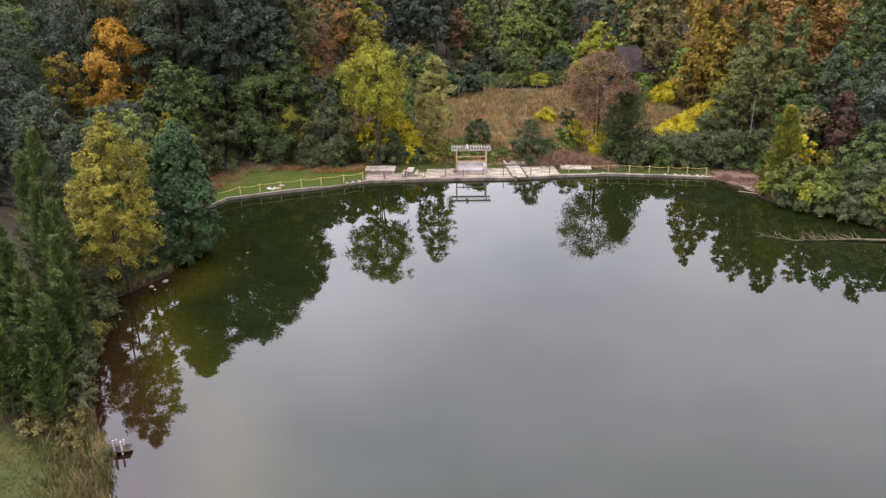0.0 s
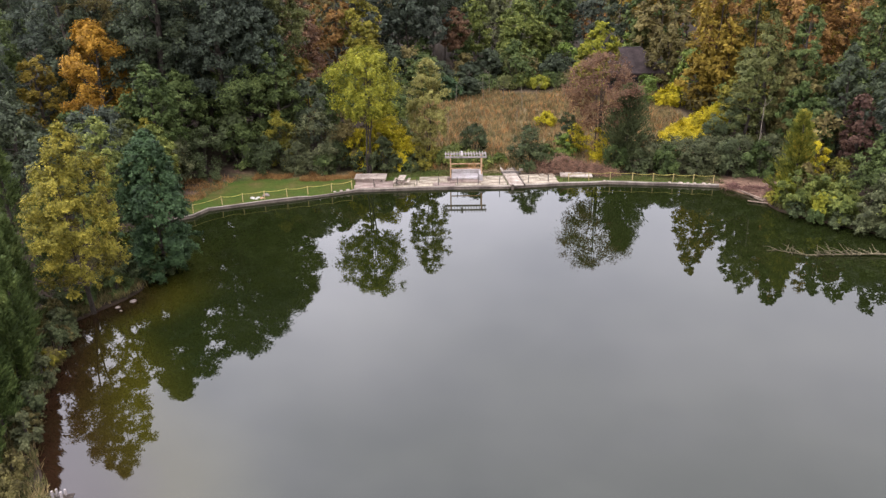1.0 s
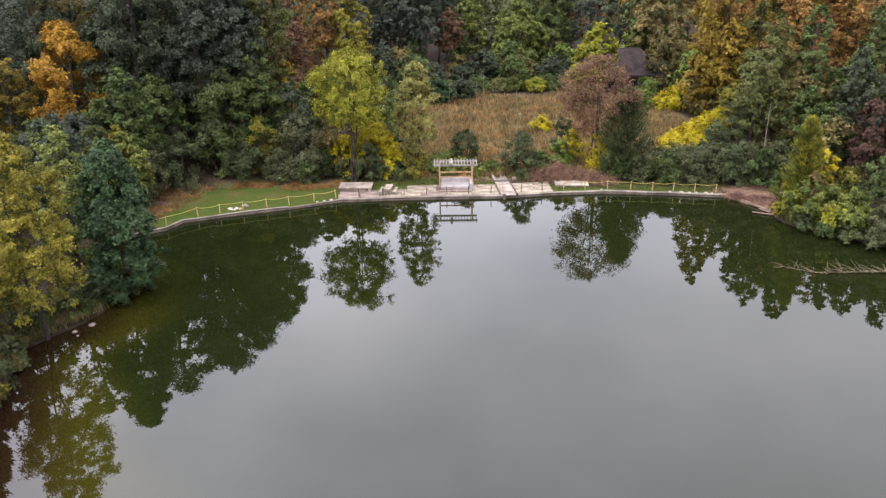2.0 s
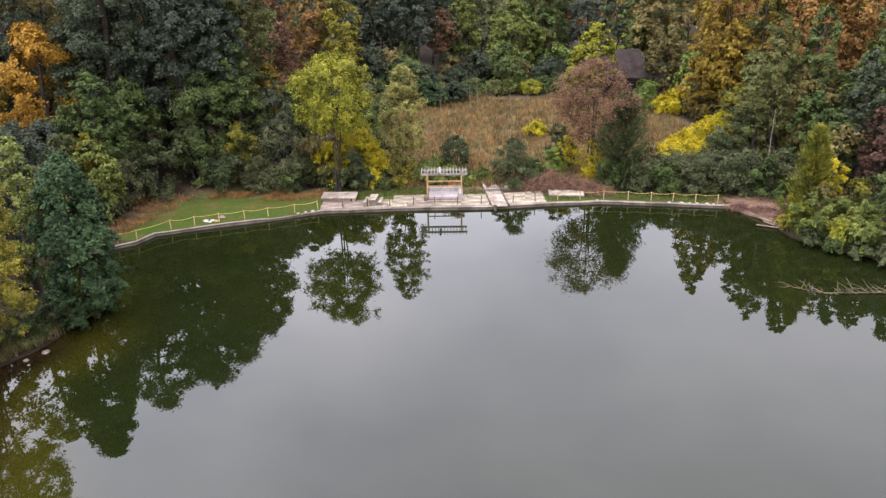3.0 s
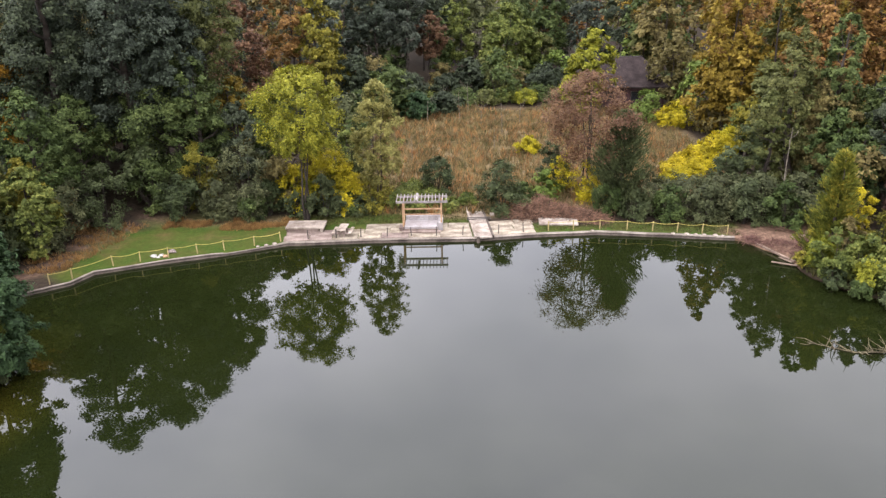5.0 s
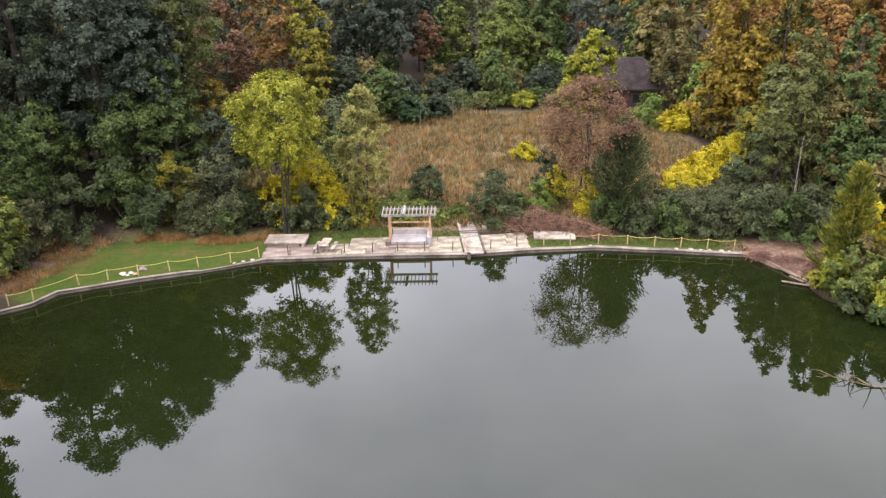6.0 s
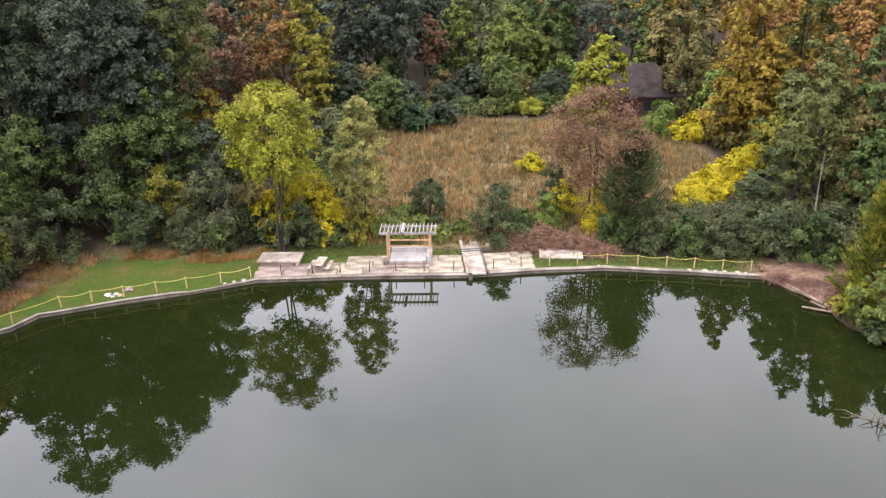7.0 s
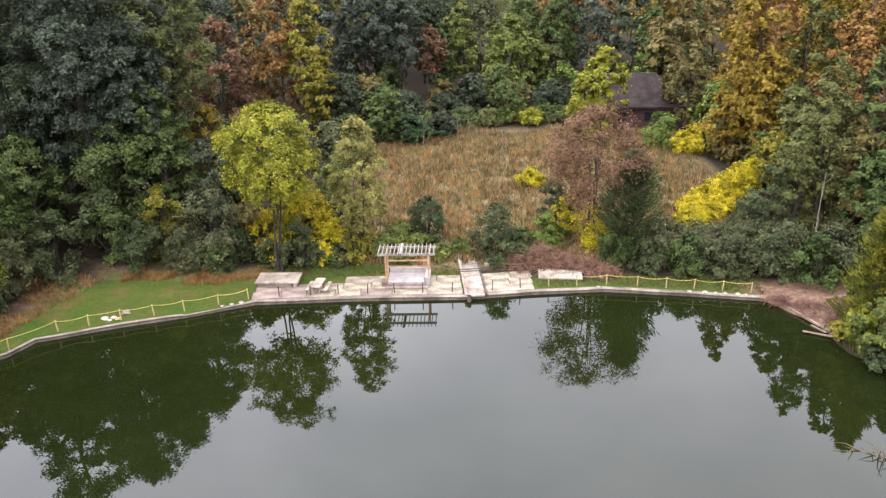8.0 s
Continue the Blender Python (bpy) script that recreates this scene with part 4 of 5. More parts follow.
# -- beyond the meadow --
BACK = [(-21.8, 127, 19.8, 4.2, "rust"), (-24.4, 121, 12.6, 2.8, "rust"), (-17.8, 141, 23.5, 3.2, "russet"), (-13.2, 139, 22.8, 2.9, "olive"), (-11.2, 136, 15.0, 2.2, "olive"),
        (-26.5, 134, 24.0, 4.2, "dark"), (-23.0, 148, 24.0, 4.4, "brown"), (-10.6, 150, 23.5, 3.8, "blue"), (-5.6, 152, 23.0, 3.7, "blue"), (-0.8, 151, 20.5, 3.4, "blue"), (-8.0, 160, 24.0, 4.2, "dark"), (-2.6, 161, 21.0, 4.0, "dark"),
        (-7.8, 138, 11.0, 2.6, "dark"), (-2.2, 134, 9.9, 2.9, "green"), (1.6, 133, 6.2, 2.0, "bottle"), (5.2, 137, 5.4, 2.0, "dark"), (2.9, 153.5, 15.8, 2.3, "rust"), (1.2, 172, 20.5, 3.8, "dark"), (6.0, 178, 19.0, 3.8, "dark"), (-4.6, 172, 22.5, 4.0, "dark"), (7.9, 165, 18.2, 2.8, "fern"), (4.4, 162, 14.0, 2.6, "green"),
        (11.6, 182, 18.2, 4.2, "sage"), (16.0, 158, 16.6, 3.9, "fern"), (13.4, 156, 12.0, 2.6, "fern"), (19.4, 159, 12.5, 2.8, "fern"), (24.6, 170, 18.4, 3.4, "green"), (22.4, 163, 11.0, 2.8, "moss"), (9.4, 150, 8.6, 2.6, "dark"), (-0.4, 144, 7.4, 2.6, "dark"), (-5.2, 143, 8.6, 2.6, "blue"), (5.8, 148, 6.4, 2.4, "dark"), (-10.6, 144, 9.0, 2.8, "dark"), (12.0, 153, 8.0, 2.6, "moss"), (22.0, 150, 7.6, 2.8, "dark"),
        (14.6, 148, 7.0, 2.2, "moss"), (18.0, 143, 4.6, 1.8, "lime"), (26.2, 132, 14.8, 2.6, "lime"), (24.2, 133, 11.5, 2.0, "lime"), (30.4, 163, 20.5, 3.2, "blue"), (35.4, 160, 22.5, 3.2, "dark"), (27.0, 176, 21.0, 4.0, "dark"),
        (40.4, 149, 22.0, 3.8, "brown"), (37.6, 150, 13.6, 2.6, "moss"), (38.8, 137, 13.4, 2.8, "brown"), (41.4, 121.5, 25.0, 3.7, "gold"), (42.6, 119.5, 16.0, 2.8, "gold"), (40.2, 122.5, 12.0, 2.6, "gold"), (44.6, 128, 25.5, 3.2, "russet"), (46.4, 118.5, 25.0, 2.7, "moss"),
        (43.8, 113.5, 12.5, 2.4, "moss"), (50.4, 112, 25.6, 3.6, "russet"), (48.2, 113.5, 20.0, 2.6, "russet"), (47.6, 107, 12.5, 2.6, "green"), (54.6, 112, 24.0, 3.6, "russet"), (52.0, 121, 25.5, 3.8, "gold"), (55.6, 103, 21.6, 3.2, "green"), (59.0, 100, 22.0, 3.6, "blue"), (51.8, 101, 14.5, 2.8, "green"),
        (-28.5, 115, 24.5, 4.4, "dark"), (-36.0, 127, 25.0, 4.6, "blue"), (-35.0, 111, 25.0, 4.4, "brown"), (-39.6, 110, 29.0, 4.2, "blue"), (-42.0, 117, 25.0, 4.8, "brown"), (-50.0, 108, 24.0, 4.8, "blue"), (-55.5, 97, 22.0, 4.6, "blue"), (-54.0, 86, 20.0, 4.4, "dark"),
        (-59.0, 108, 23.0, 4.6, "green"), (58.0, 122, 24.0, 4.2, "gold"), (63.0, 112, 23.0, 4.2, "green"), (62.0, 99, 20.0, 4.0, "dark")]
frng = random.Random(12)
for fx in range(-92, 104, 9):
    for fy in (128, 142, 156, 170, 184):
        if abs(fx + 1) < 0.58 * fy + 6 and ((fy < 150 and (fx < -44 or fx > 56)) or (fy >= 150 and (fx < -12 or fx > 42)) or fy == 184):
            BACK.append((fx + frng.uniform(-3.5, 3.5), fy + frng.uniform(-4, 4), frng.uniform(22.0, 25.0) if abs(fx - 10) > 16 else frng.uniform(17.5, 19.5), frng.uniform(4.2, 5.2),
                         frng.choice(("dark", "blue", "green", "brown", "blue") if fx < 10 else ("dark", "green", "brown", "gold", "olive", "russet"))))
TONE_WORDS = {"fern": "light green", "russet": "orange-brown", "rust": "red-brown", "gold": "golden orange", "olive": "olive-yellow", "blue": "grey-green", "dark": "dark green", "green": "mid green", "light": "light green",
              "lime": "yellow-green", "brown": "brown-green", "moss": "moss-green", "sage": "silvery green", "bottle": "dark bottle-green", "tan": "pale olive"}
for bx, by, bt, br, tone in BACK:
    near = by < 148 or abs(bx - 12) < 20
    broadleaf(bx, by, bt, br * 1.18, tone, f"{TONE_WORDS[tone]} woodland tree beyond the meadow", 0.38 if by > 148 and near and bx < 4 else 0.1, 1100 + 950 * br if near else 1200, 0.235 if near else 0.46, 62 if near else 42, trunk=0.1 + 0.004 * bt, clump=0.3, widest=0.38, inner=0.3)
# -- low growth along the back and side of the meadow --
for sx, sy, st, sr, tone in ((-3.0, 142.0, 5.0, 2.4, "green"), (1.5, 143.5, 4.6, 2.3, "fern"), (5.0, 142.0, 4.4, 2.4, "moss"), (8.6, 143.6, 4.8, 2.4, "green"), (12.0, 142.6, 4.6, 2.3, "moss"), (15.4, 144.6, 4.8, 2.4, "fern"),
                             (20.0, 145.4, 5.0, 2.4, "green"), (23.4, 143.0, 5.0, 2.4, "moss"), (-5.6, 101.4, 5.2, 2.0, "olive"), (-4.6, 105.2, 5.0, 2.0, "moss"), (-5.4, 109.6, 6.2, 2.2, "fern"), (-5.0, 115.0, 6.4, 2.4, "green"),
                             (-5.6, 121.0, 7.0, 2.6, "moss"), (-6.0, 128.0, 7.4, 2.6, "green"), (-2.6, 100.4, 3.6, 1.5, "tan")):
    shrub(sx, sy, st, sr, tone, f"{TONE_WORDS[tone]} low shrub along the edge of the meadow", 1300, 0.2, 34)
# -- the wood goes on to the skyline --
def build_far_woods():
    """Closed canopy of the wood behind, as one mass of leaf sprays on many crowns."""
    rng = np.random.default_rng(77)
    vs = []
    for fy in (192, 204, 218, 234, 252, 274, 300, 330):
        for fx in np.arange(-0.62 * fy - 10, 0.62 * fy + 10, 8.5):
            x, y = fx + rng.uniform(-2.5, 2.5), fy + rng.uniform(-5, 5)
            r, top = rng.uniform(4.6, 6.4), rng.uniform(17, 21)
            n = 210
            d = rng.normal(0, 1, (n, 3))
            d /= np.linalg.norm(d, axis=1)[:, None]
            d[:, 2] = np.where(d[:, 2] < -0.6, -d[:, 2], d[:, 2])
            p = d * np.array([r, r, 0.55 * top]) * rng.uniform(0.75, 1.1, n)[:, None] + np.array([x, y, land(x, y, y - 90) + 0.5 * top])
            vs.append(leaves(rng, p, d + np.array([0, 0, 0.4]), 0.7)[0])
    v = np.concatenate(vs)
    ob = mesh_object("far_woods", v, np.arange(len(v)).reshape(-1, 3), LEAF["moss"])
    return tagged(ob, "closed moss-green woodland canopy reaching the skyline", "woods", kind="stuff")


build_far_woods()
# -- undergrowth that fills the wood --
urng = random.Random(8)
placed = []
while len(placed) < 84:
    ux, uy = urng.uniform(-62, 66), urng.uniform(84, 162)
    ud = shore_distance(ux, uy)
    lawn, field = cover_at(ux, uy, ud)
    if ud < 9 or lawn or field or (-27 < ux < 34 and uy < 97) or (19 < ux < 40 and 126 < uy < 150) or (-4 < ux < 30 and uy < 142):
        continue
    if any(math.hypot(ux - a, uy - b) < 5.0 for a, b in placed):
        continue
    placed.append((ux, uy))
    tone = urng.choice(("dark", "dark", "green", "green", "blue", "brown", "light") if ux < 30 else ("green", "brown", "olive", "dark", "light", "brown"))
    shrub(ux, uy, land(ux, uy) + urng.uniform(4.0, 8.5), urng.uniform(2.6, 3.8), tone, f"{TONE_WORDS[tone]} undergrowth bush in the wood", 1000, 0.35, 36, name="bush", category="bush", group="woodland undergrowth")
# ---- ground plants ----
def blades(name, spots, tone, label, category, height=0.8, width=0.08, per=5, seed=1, lean=0.35):
    """Grass or reeds as one mass of narrow blades."""
    rng = np.random.default_rng(seed)
    spots = np.repeat(np.asarray(spots, float), per, 0)
    n = len(spots)
    spots[:, :2] += rng.normal(0, 0.16, (n, 2))
    a = rng.uniform(0, 2 * np.pi, n)
    h = height * rng.uniform(0.55, 1.3, n)
    side = np.stack([np.cos(a), np.sin(a), np.zeros(n)], 1) * (width * rng.uniform(0.5, 1.3, n))[:, None]
    tip = np.stack([rng.normal(0, lean, n), rng.normal(0, lean, n), np.ones(n)], 1) * h[:, None]
    v = np.stack([spots - side, spots + side, spots + tip * 0.6 + side * 0.8, spots + tip - side * 0.2], 1).reshape(-1, 3)
    ob = mesh_object(name, v, np.arange(4 * n).reshape(n, 4), LEAF[tone])
    return tagged(ob, label, category, kind="stuff")


def scatter(n, x0, x1, y0, y1, seed, keep):
    rng = np.random.default_rng(seed)
    out = []
    while len(out) < n:
        x, y = rng.uniform(x0, x1), rng.uniform(y0, y1)
        d = shore_distance(x, y)
        if keep(x, y, d):
            out.append((x, y, land(x, y, d) - 0.03))
    return out


in_field = lambda x, y, d: cover_at(x, y, d)[1] > 0.5
blades("meadow_grass", scatter(8800, -6, 38, 95.5, 146, 5, in_field), "straw", "tall rust-brown meadow grass and dead weeds", "grass", 0.7, 0.036, 5, 11, 0.3)
blades("meadow_weeds", scatter(1500, -6, 38, 95.5, 146, 6, in_field), "sedge", "reddish dead weeds in the meadow", "weeds", 0.8, 0.036, 8, 12, 0.3)
blades("meadow_greens", scatter(2400, -6, 38, 95.5, 146, 7, in_field), "reed", "greenish weeds in the meadow", "weeds", 0.6, 0.045, 7, 13, 0.35)
blades("lawn_grass", scatter(7000, -27, -9, 80, 97, 8, lambda x, y, d: d > 0.8 and x < -9.4 and cover_at(x, y, d)[0] > 0.5), "lawn",
       "short mown green grass on the bank", "grass", 0.05, 0.022, 3, 14, 0.9)
blades("dry_grass", scatter(2600, -9, 33, 88, 96, 20, lambda x, y, d: d > 0.8 and cover_at(x, y, d)[0] > 0.5 and not (x < 14.4 and y < 93.2)), "reed", "short olive-brown grass behind the terrace", "grass", 0.14, 0.04, 3, 20)
blades("orange_sedge", scatter(620, -21.5, -9.0, 91.6, 95.0, 9, lambda x, y, d: noise.noise((x * 0.45, y * 0.7, 5.0)) + 0.35 - 0.5 * abs(y - 93.3) > 0)
       + scatter(420, -31, -22.5, 82, 93, 10, lambda x, y, d: d > 2.0 and x < -25.6 + (y - 86) * 0.35 and noise.noise((x * 0.5, y * 0.5, 1.0)) > -0.15),
       "sedge", "orange-brown sedge along the lawn's back edge", "grass", 0.36, 0.018, 12, 15, 0.5)
blades("shore_reeds", scatter(1500, -30, -15, 29, 68, 12, lambda x, y, d: 0.05 < d < 3.4), "reed", "tan and green weeds along the water's edge", "weeds", 0.5, 0.028, 10, 16)
blades("shore_straw", scatter(420, -29, -15, 29, 64, 13, lambda x, y, d: 0.1 < d < 2.0), "straw", "dry brown weeds along the water's edge", "weeds", 0.45, 0.028, 8, 17)
blades("bank_grass", scatter(2400, -32, -14, 28, 39, 14, lambda x, y, d: d > 2.0), "lawn", "rough grass on the near bank", "grass", 0.12, 0.03, 6, 18)
blades("wet_reeds", scatter(160, 34, 46, 68, 83, 15, lambda x, y, d: 0.1 < d < 1.2), "reed", "green weeds at the foot of the bank", "weeds", 0.6, 0.05, 6, 19)


def stick_heap(name, spots, label, category, seed, length=(0.8, 2.4), count=300, high=1.0, mat=None, kind="stuff"):
    """A tangle of sticks round the given heap centres (x, y, spread)."""
    rng = np.random.default_rng(seed)
    pieces = []
    for i in range(count):
        cx, cy, sp, hh = spots[i % len(spots)]
        q = rng.normal(0, 0.5, 2) * sp
        fall = max(0.05, 1 - np.hypot(*q) / (1.25 * sp))
        z = land(cx + q[0], cy + q[1]) + rng.uniform(0, 1) * hh * high * fall
        L = rng.uniform(*length)
        a, tilt = rng.uniform(0, 2 * np.pi), rng.normal(0.15, 0.35)
        d = np.array([np.cos(a) * np.cos(tilt), np.sin(a) * np.cos(tilt), np.sin(tilt)]) * L / 2
        c = np.array([cx + q[0], cy + q[1], z + 0.08])
        bend = rng.normal(0, 0.12, 3) * L
        r = rng.uniform(0.01, 0.028)
        pieces.append(tube([c - d, c + bend * 0.4, c + d], [r, r * 0.8, r * 0.35], 4))
    v, f = joined(pieces)
    v[:, 2] = np.maximum(v[:, 2], 0.06)
    return tagged(mesh_object(name, v, f, mat or TWIG), label, category, kind=kind)


stick_heap("brush_pile", [(13.6, 95.0, 1.4, 1.6), (15.4, 95.6, 1.7, 2.3), (17.4, 95.2, 1.5, 1.3), (19.0, 94.6, 1.4, 1.1), (20.6, 93.8, 1.2, 0.6)], "heap of cut reddish-brown brushwood behind a concrete slab", "brush pile", 21,
           (0.7, 2.3), 2200)
stick_heap("driftwood", [(33.6, 87.6, 1.0, 0.4), (35.2, 86.2, 1.4, 0.7), (36.6, 85.2, 1.5, 1.0), (36.2, 83.6, 1.0, 0.6), (38.0, 86.0, 1.3, 0.6)], "reddish-brown sticks and rotting wood heaped on the bank",
           "driftwood", 22, (0.4, 1.5), 850, 0.8, TWIG_RED)


# ---- pergola and terrace ----
PZ = 0.36


def build_pergola():
    root = thing("pergola", 3.55, 92.0, PZ, "tan timber pergola with weathered roof slats on the terrace", "pergola")
    for x in (-1.75, 1.85):
        for y in (-0.75, 0.8):
            part("post", boxes((x - 0.07, x + 0.07, y - 0.07, y + 0.07, 0.0, 2.74), bevel=0.012), TIMBER, root)
    for y in (-0.85, 0.8):
        part("beam", boxes((-2.4, 2.45, y - 0.045, y + 0.045, 2.74, 2.95), bevel=0.012), TIMBER_GREY, root)
    slat = None
    for i in range(15):
        x = -2.32 + i * 0.332
        if slat is None:
            slat = part("slat", boxes((-0.03, 0.03, -1.15, 1.02, 0.0, 0.12), bevel=0.01), TIMBER_GREY, root)
            slat.location = (x, 0, 2.955)
        else:
            o = new("slat", slat.data)
            o.parent = root
            o.location = (x + random.uniform(-0.015, 0.015), 0, 2.955)
            o.rotation_euler = (0, 0, random.uniform(-0.012, 0.012))
    o = part("broad_slat", boxes((-0.09, 0.09, -1.2, 1.05, 0.0, 0.03), bevel=0.005), TIMBER_GREY, root, "pale board lying on the slats")
    o.location = (-0.45, 0, 3.11)
    for z in (1.0, 1.55):
        part("rail", boxes((-1.68, 1.78, 0.77, 0.83, z, z + 0.13), bevel=0.01), TIMBER, root)
    return root


def build_platform():
    root = thing("platform", 3.55, 92.0, PZ, "white painted concrete seating platform under the pergola", "platform")
    part("deck", boxes((-1.62, 1.5, -1.15, 0.85, 0.28, 0.5), bevel=0.03), WHITE, root)
    part("base", boxes((-1.66, 1.54, -1.2, 0.9, 0.0, 0.28), bevel=0.02), PAVING_PINK, root)
    part("step", boxes((-1.85, 1.8, -1.62, -1.2, 0.0, 0.16), bevel=0.02), PAVING_PINK, root)
    part("back_wall", boxes((-1.6, 1.95, 0.92, 1.25, 0.0, 0.86), bevel=0.03), WHITE, root)
    part("side_block", boxes((1.54, 1.98, -0.9, 0.9, 0.0, 0.78), bevel=0.03), WHITE, root)
    part("side_block", boxes((-2.15, -1.68, -1.05, -0.2, 0.0, 0.42), bevel=0.03), PAVING_PINK, root)
    return root


def build_raised_slab():
    root = thing("raised_slab", -7.6, 92.0, PZ, "thick pale concrete slab on low supports beside the lawn", "concrete slab")
    part("top", boxes((-1.85, 1.85, -1.05, 1.05, 0.34, 0.52), bevel=0.03), CONCRETE, root)
    part("support", boxes((-1.75, 1.3, -0.9, -0.62, 0.0, 0.34), bevel=0.02), PAVING_PINK, root)
    part("support", boxes((-1.75, 1.3, 0.6, 0.9, 0.0, 0.34), bevel=0.02), PAVING_PINK, root)
    part("end_block", boxes((1.42, 1.72, -0.95, 0.9, 0.0, 0.34), bevel=0.02), CONCRETE, root)
    return root


def build_picnic_table():
    root = thing("picnic_table", -3.85, 90.35, PZ, "pale concrete picnic table with two benches", "picnic table", turn=-5)
    part("tabletop", boxes((-0.4, 0.4, -0.95, 0.95, 0.68, 0.76), bevel=0.02), CONCRETE, root)
    for x in (-0.78, 0.78):
        part("bench", boxes((x - 0.15, x + 0.15, -0.9, 0.9, 0.4, 0.46), bevel=0.015), CONCRETE, root)
    for y in (-0.6, 0.6):
        part("leg", boxes((-0.85, 0.85, y - 0.06, y + 0.06, 0.3, 0.4), (-0.3, -0.16, y - 0.06, y + 0.06, 0.0, 0.68), (0.16, 0.3, y - 0.06, y + 0.06, 0.0, 0.68), bevel=0.01), PAVING_PINK, root)
    return root


def build_loose_slab():
    root = thing("loose_slab", 16.75, 93.1, 0.30, "pale flat concrete slab lying on the grass", "concrete slab", turn=-4)
    part("slab", boxes((-1.9, 1.85, -0.95, 0.9, 0.0, 0.16), bevel=0.03), SLAB, root)
    return root


def build_ramp():
    root = thing("boat_ramp", 9.08, 92.9, 0.33, "worn pale concrete boat ramp with side kerbs and pipe bars", "boat ramp", turn=5.0)
    for i in range(7):
        y = -3.95 + i * 1.32
        part("ramp_panel", boxes((-0.72, 0.72, y, y + 1.29, -0.05, 0.1 + 0.02 * (i % 2)), bevel=0.02), SLAB, root)
    part("kerb", boxes((-0.94, -0.73, -4.0, 5.3, -0.05, 0.26), bevel=0.03), CONCRETE, root)
    part("kerb", boxes((0.73, 0.9, -3.9, 4.6, -0.05, 0.2), bevel=0.03), WALL_FACE, root, "dark brown kerb")
    for y in (0.6, 1.05):
        v, f = tube([(-1.15, y, 0.3), (0, y, 0.3), (1.2, y, 0.28)], [0.05, 0.05, 0.05], 8)
        mesh_object("pipe", v, f, IRON, root, smooth=True)
    v, f = tube([(-0.62, -4.15, -0.4), (-0.62, -4.15, 0.0), (-0.62, -4.15, 0.2)], [0.17, 0.17, 0.14], 10)
    mesh_object("bollard", v, f, WALL_FACE, root, smooth=True)
    part("block", boxes((1.3, 1.75, 2.1, 2.45, 0.0, 0.3), bevel=0.04), CONCRETE, root)
    return root


build_pergola()
build_platform()
build_raised_slab()
build_picnic_table()
build_loose_slab()
build_ramp()


# ---- fences ----
def wall_y(x):
    line = EDGE[EDGE[:, 2] > 0.5]
    o = np.argsort(line[:, 0])
    return float(np.interp(x, line[o, 0], line[o, 1]))


def build_rope_fence(xs, label):
    root = tagged(new("rope_fence"), label, "fence", "rope fences along the pond wall")
    feet = [(x, wall_y(x) + 0.85 + random.uniform(-0.05, 0.05)) for x in xs]
    post = None
    for x, y in feet:
        if post is None:
            v, f = tube([(0, 0, -0.1), (0, 0, 0.45), (0, 0, 0.92), (0, 0, 0.95)], [0.055, 0.052, 0.05, 0.02], 8)
            post = mesh_object("post", v, f, POST, root, smooth=True)
            post.location = (x, y, 0.28)
            continue
        o = new("post", post.data)
        o.parent = root
        o.location = (x, y, 0.28)
        o.rotation_euler = (random.uniform(-0.04, 0.04), random.uniform(-0.05, 0.05), 0)
    for (x0, y0), (x1, y1) in zip(feet, feet[1:]):
        sag = random.uniform(0.05, 0.16)
        pts = [(x0 + (x1 - x0) * u, y0 + (y1 - y0) * u - 0.05, 1.16 - sag * 4 * u * (1 - u)) for u in np.linspace(0, 1, 7)]
        v, f = tube(pts, [0.022] * 7, 5)
        mesh_object("rope", v, f, ROPE, root, smooth=True)
    return root


build_rope_fence((-26.6, -25.2, -22.9, -20.9, -18.7, -16.4, -14.2, -11.7, -9.5), "yellow rope fence on short posts along the lawn")
build_rope_fence((15.5, 17.9, 20.4, 22.9, 25.2, 27.4, 29.6, 31.8), "yellow rope fence on short posts before the thicket")
stake = None
for sx in (-7.0, -4.4, -2.1, 0.35, 2.6, 4.95, 7.4, 10.75, 13.1):
    if stake is None:
        stake = thing("fence_stake", sx, wall_y(sx) + 0.75, PZ - 0.04, "dark rusty iron stake standing on the terrace edge", "fence post", "stakes on the terrace edge")
        v, f = tube([(0, 0, 0), (0, 0, 0.5), (0, 0, 0.92)], [0.05, 0.047, 0.043], 6)
        mesh_object("rod", v, f, IRON, stake, smooth=True)
        v, f = tube([(0, 0, 0), (0, 0, 0.04)], [0.1, 0.09], 8)
        mesh_object("foot", v, f, IRON, stake)
    else:
        copy_thing(stake, pose(sx, wall_y(sx) + 0.75, PZ - 0.04, random.uniform(-4, 4), random.uniform(-4, 4), 0))


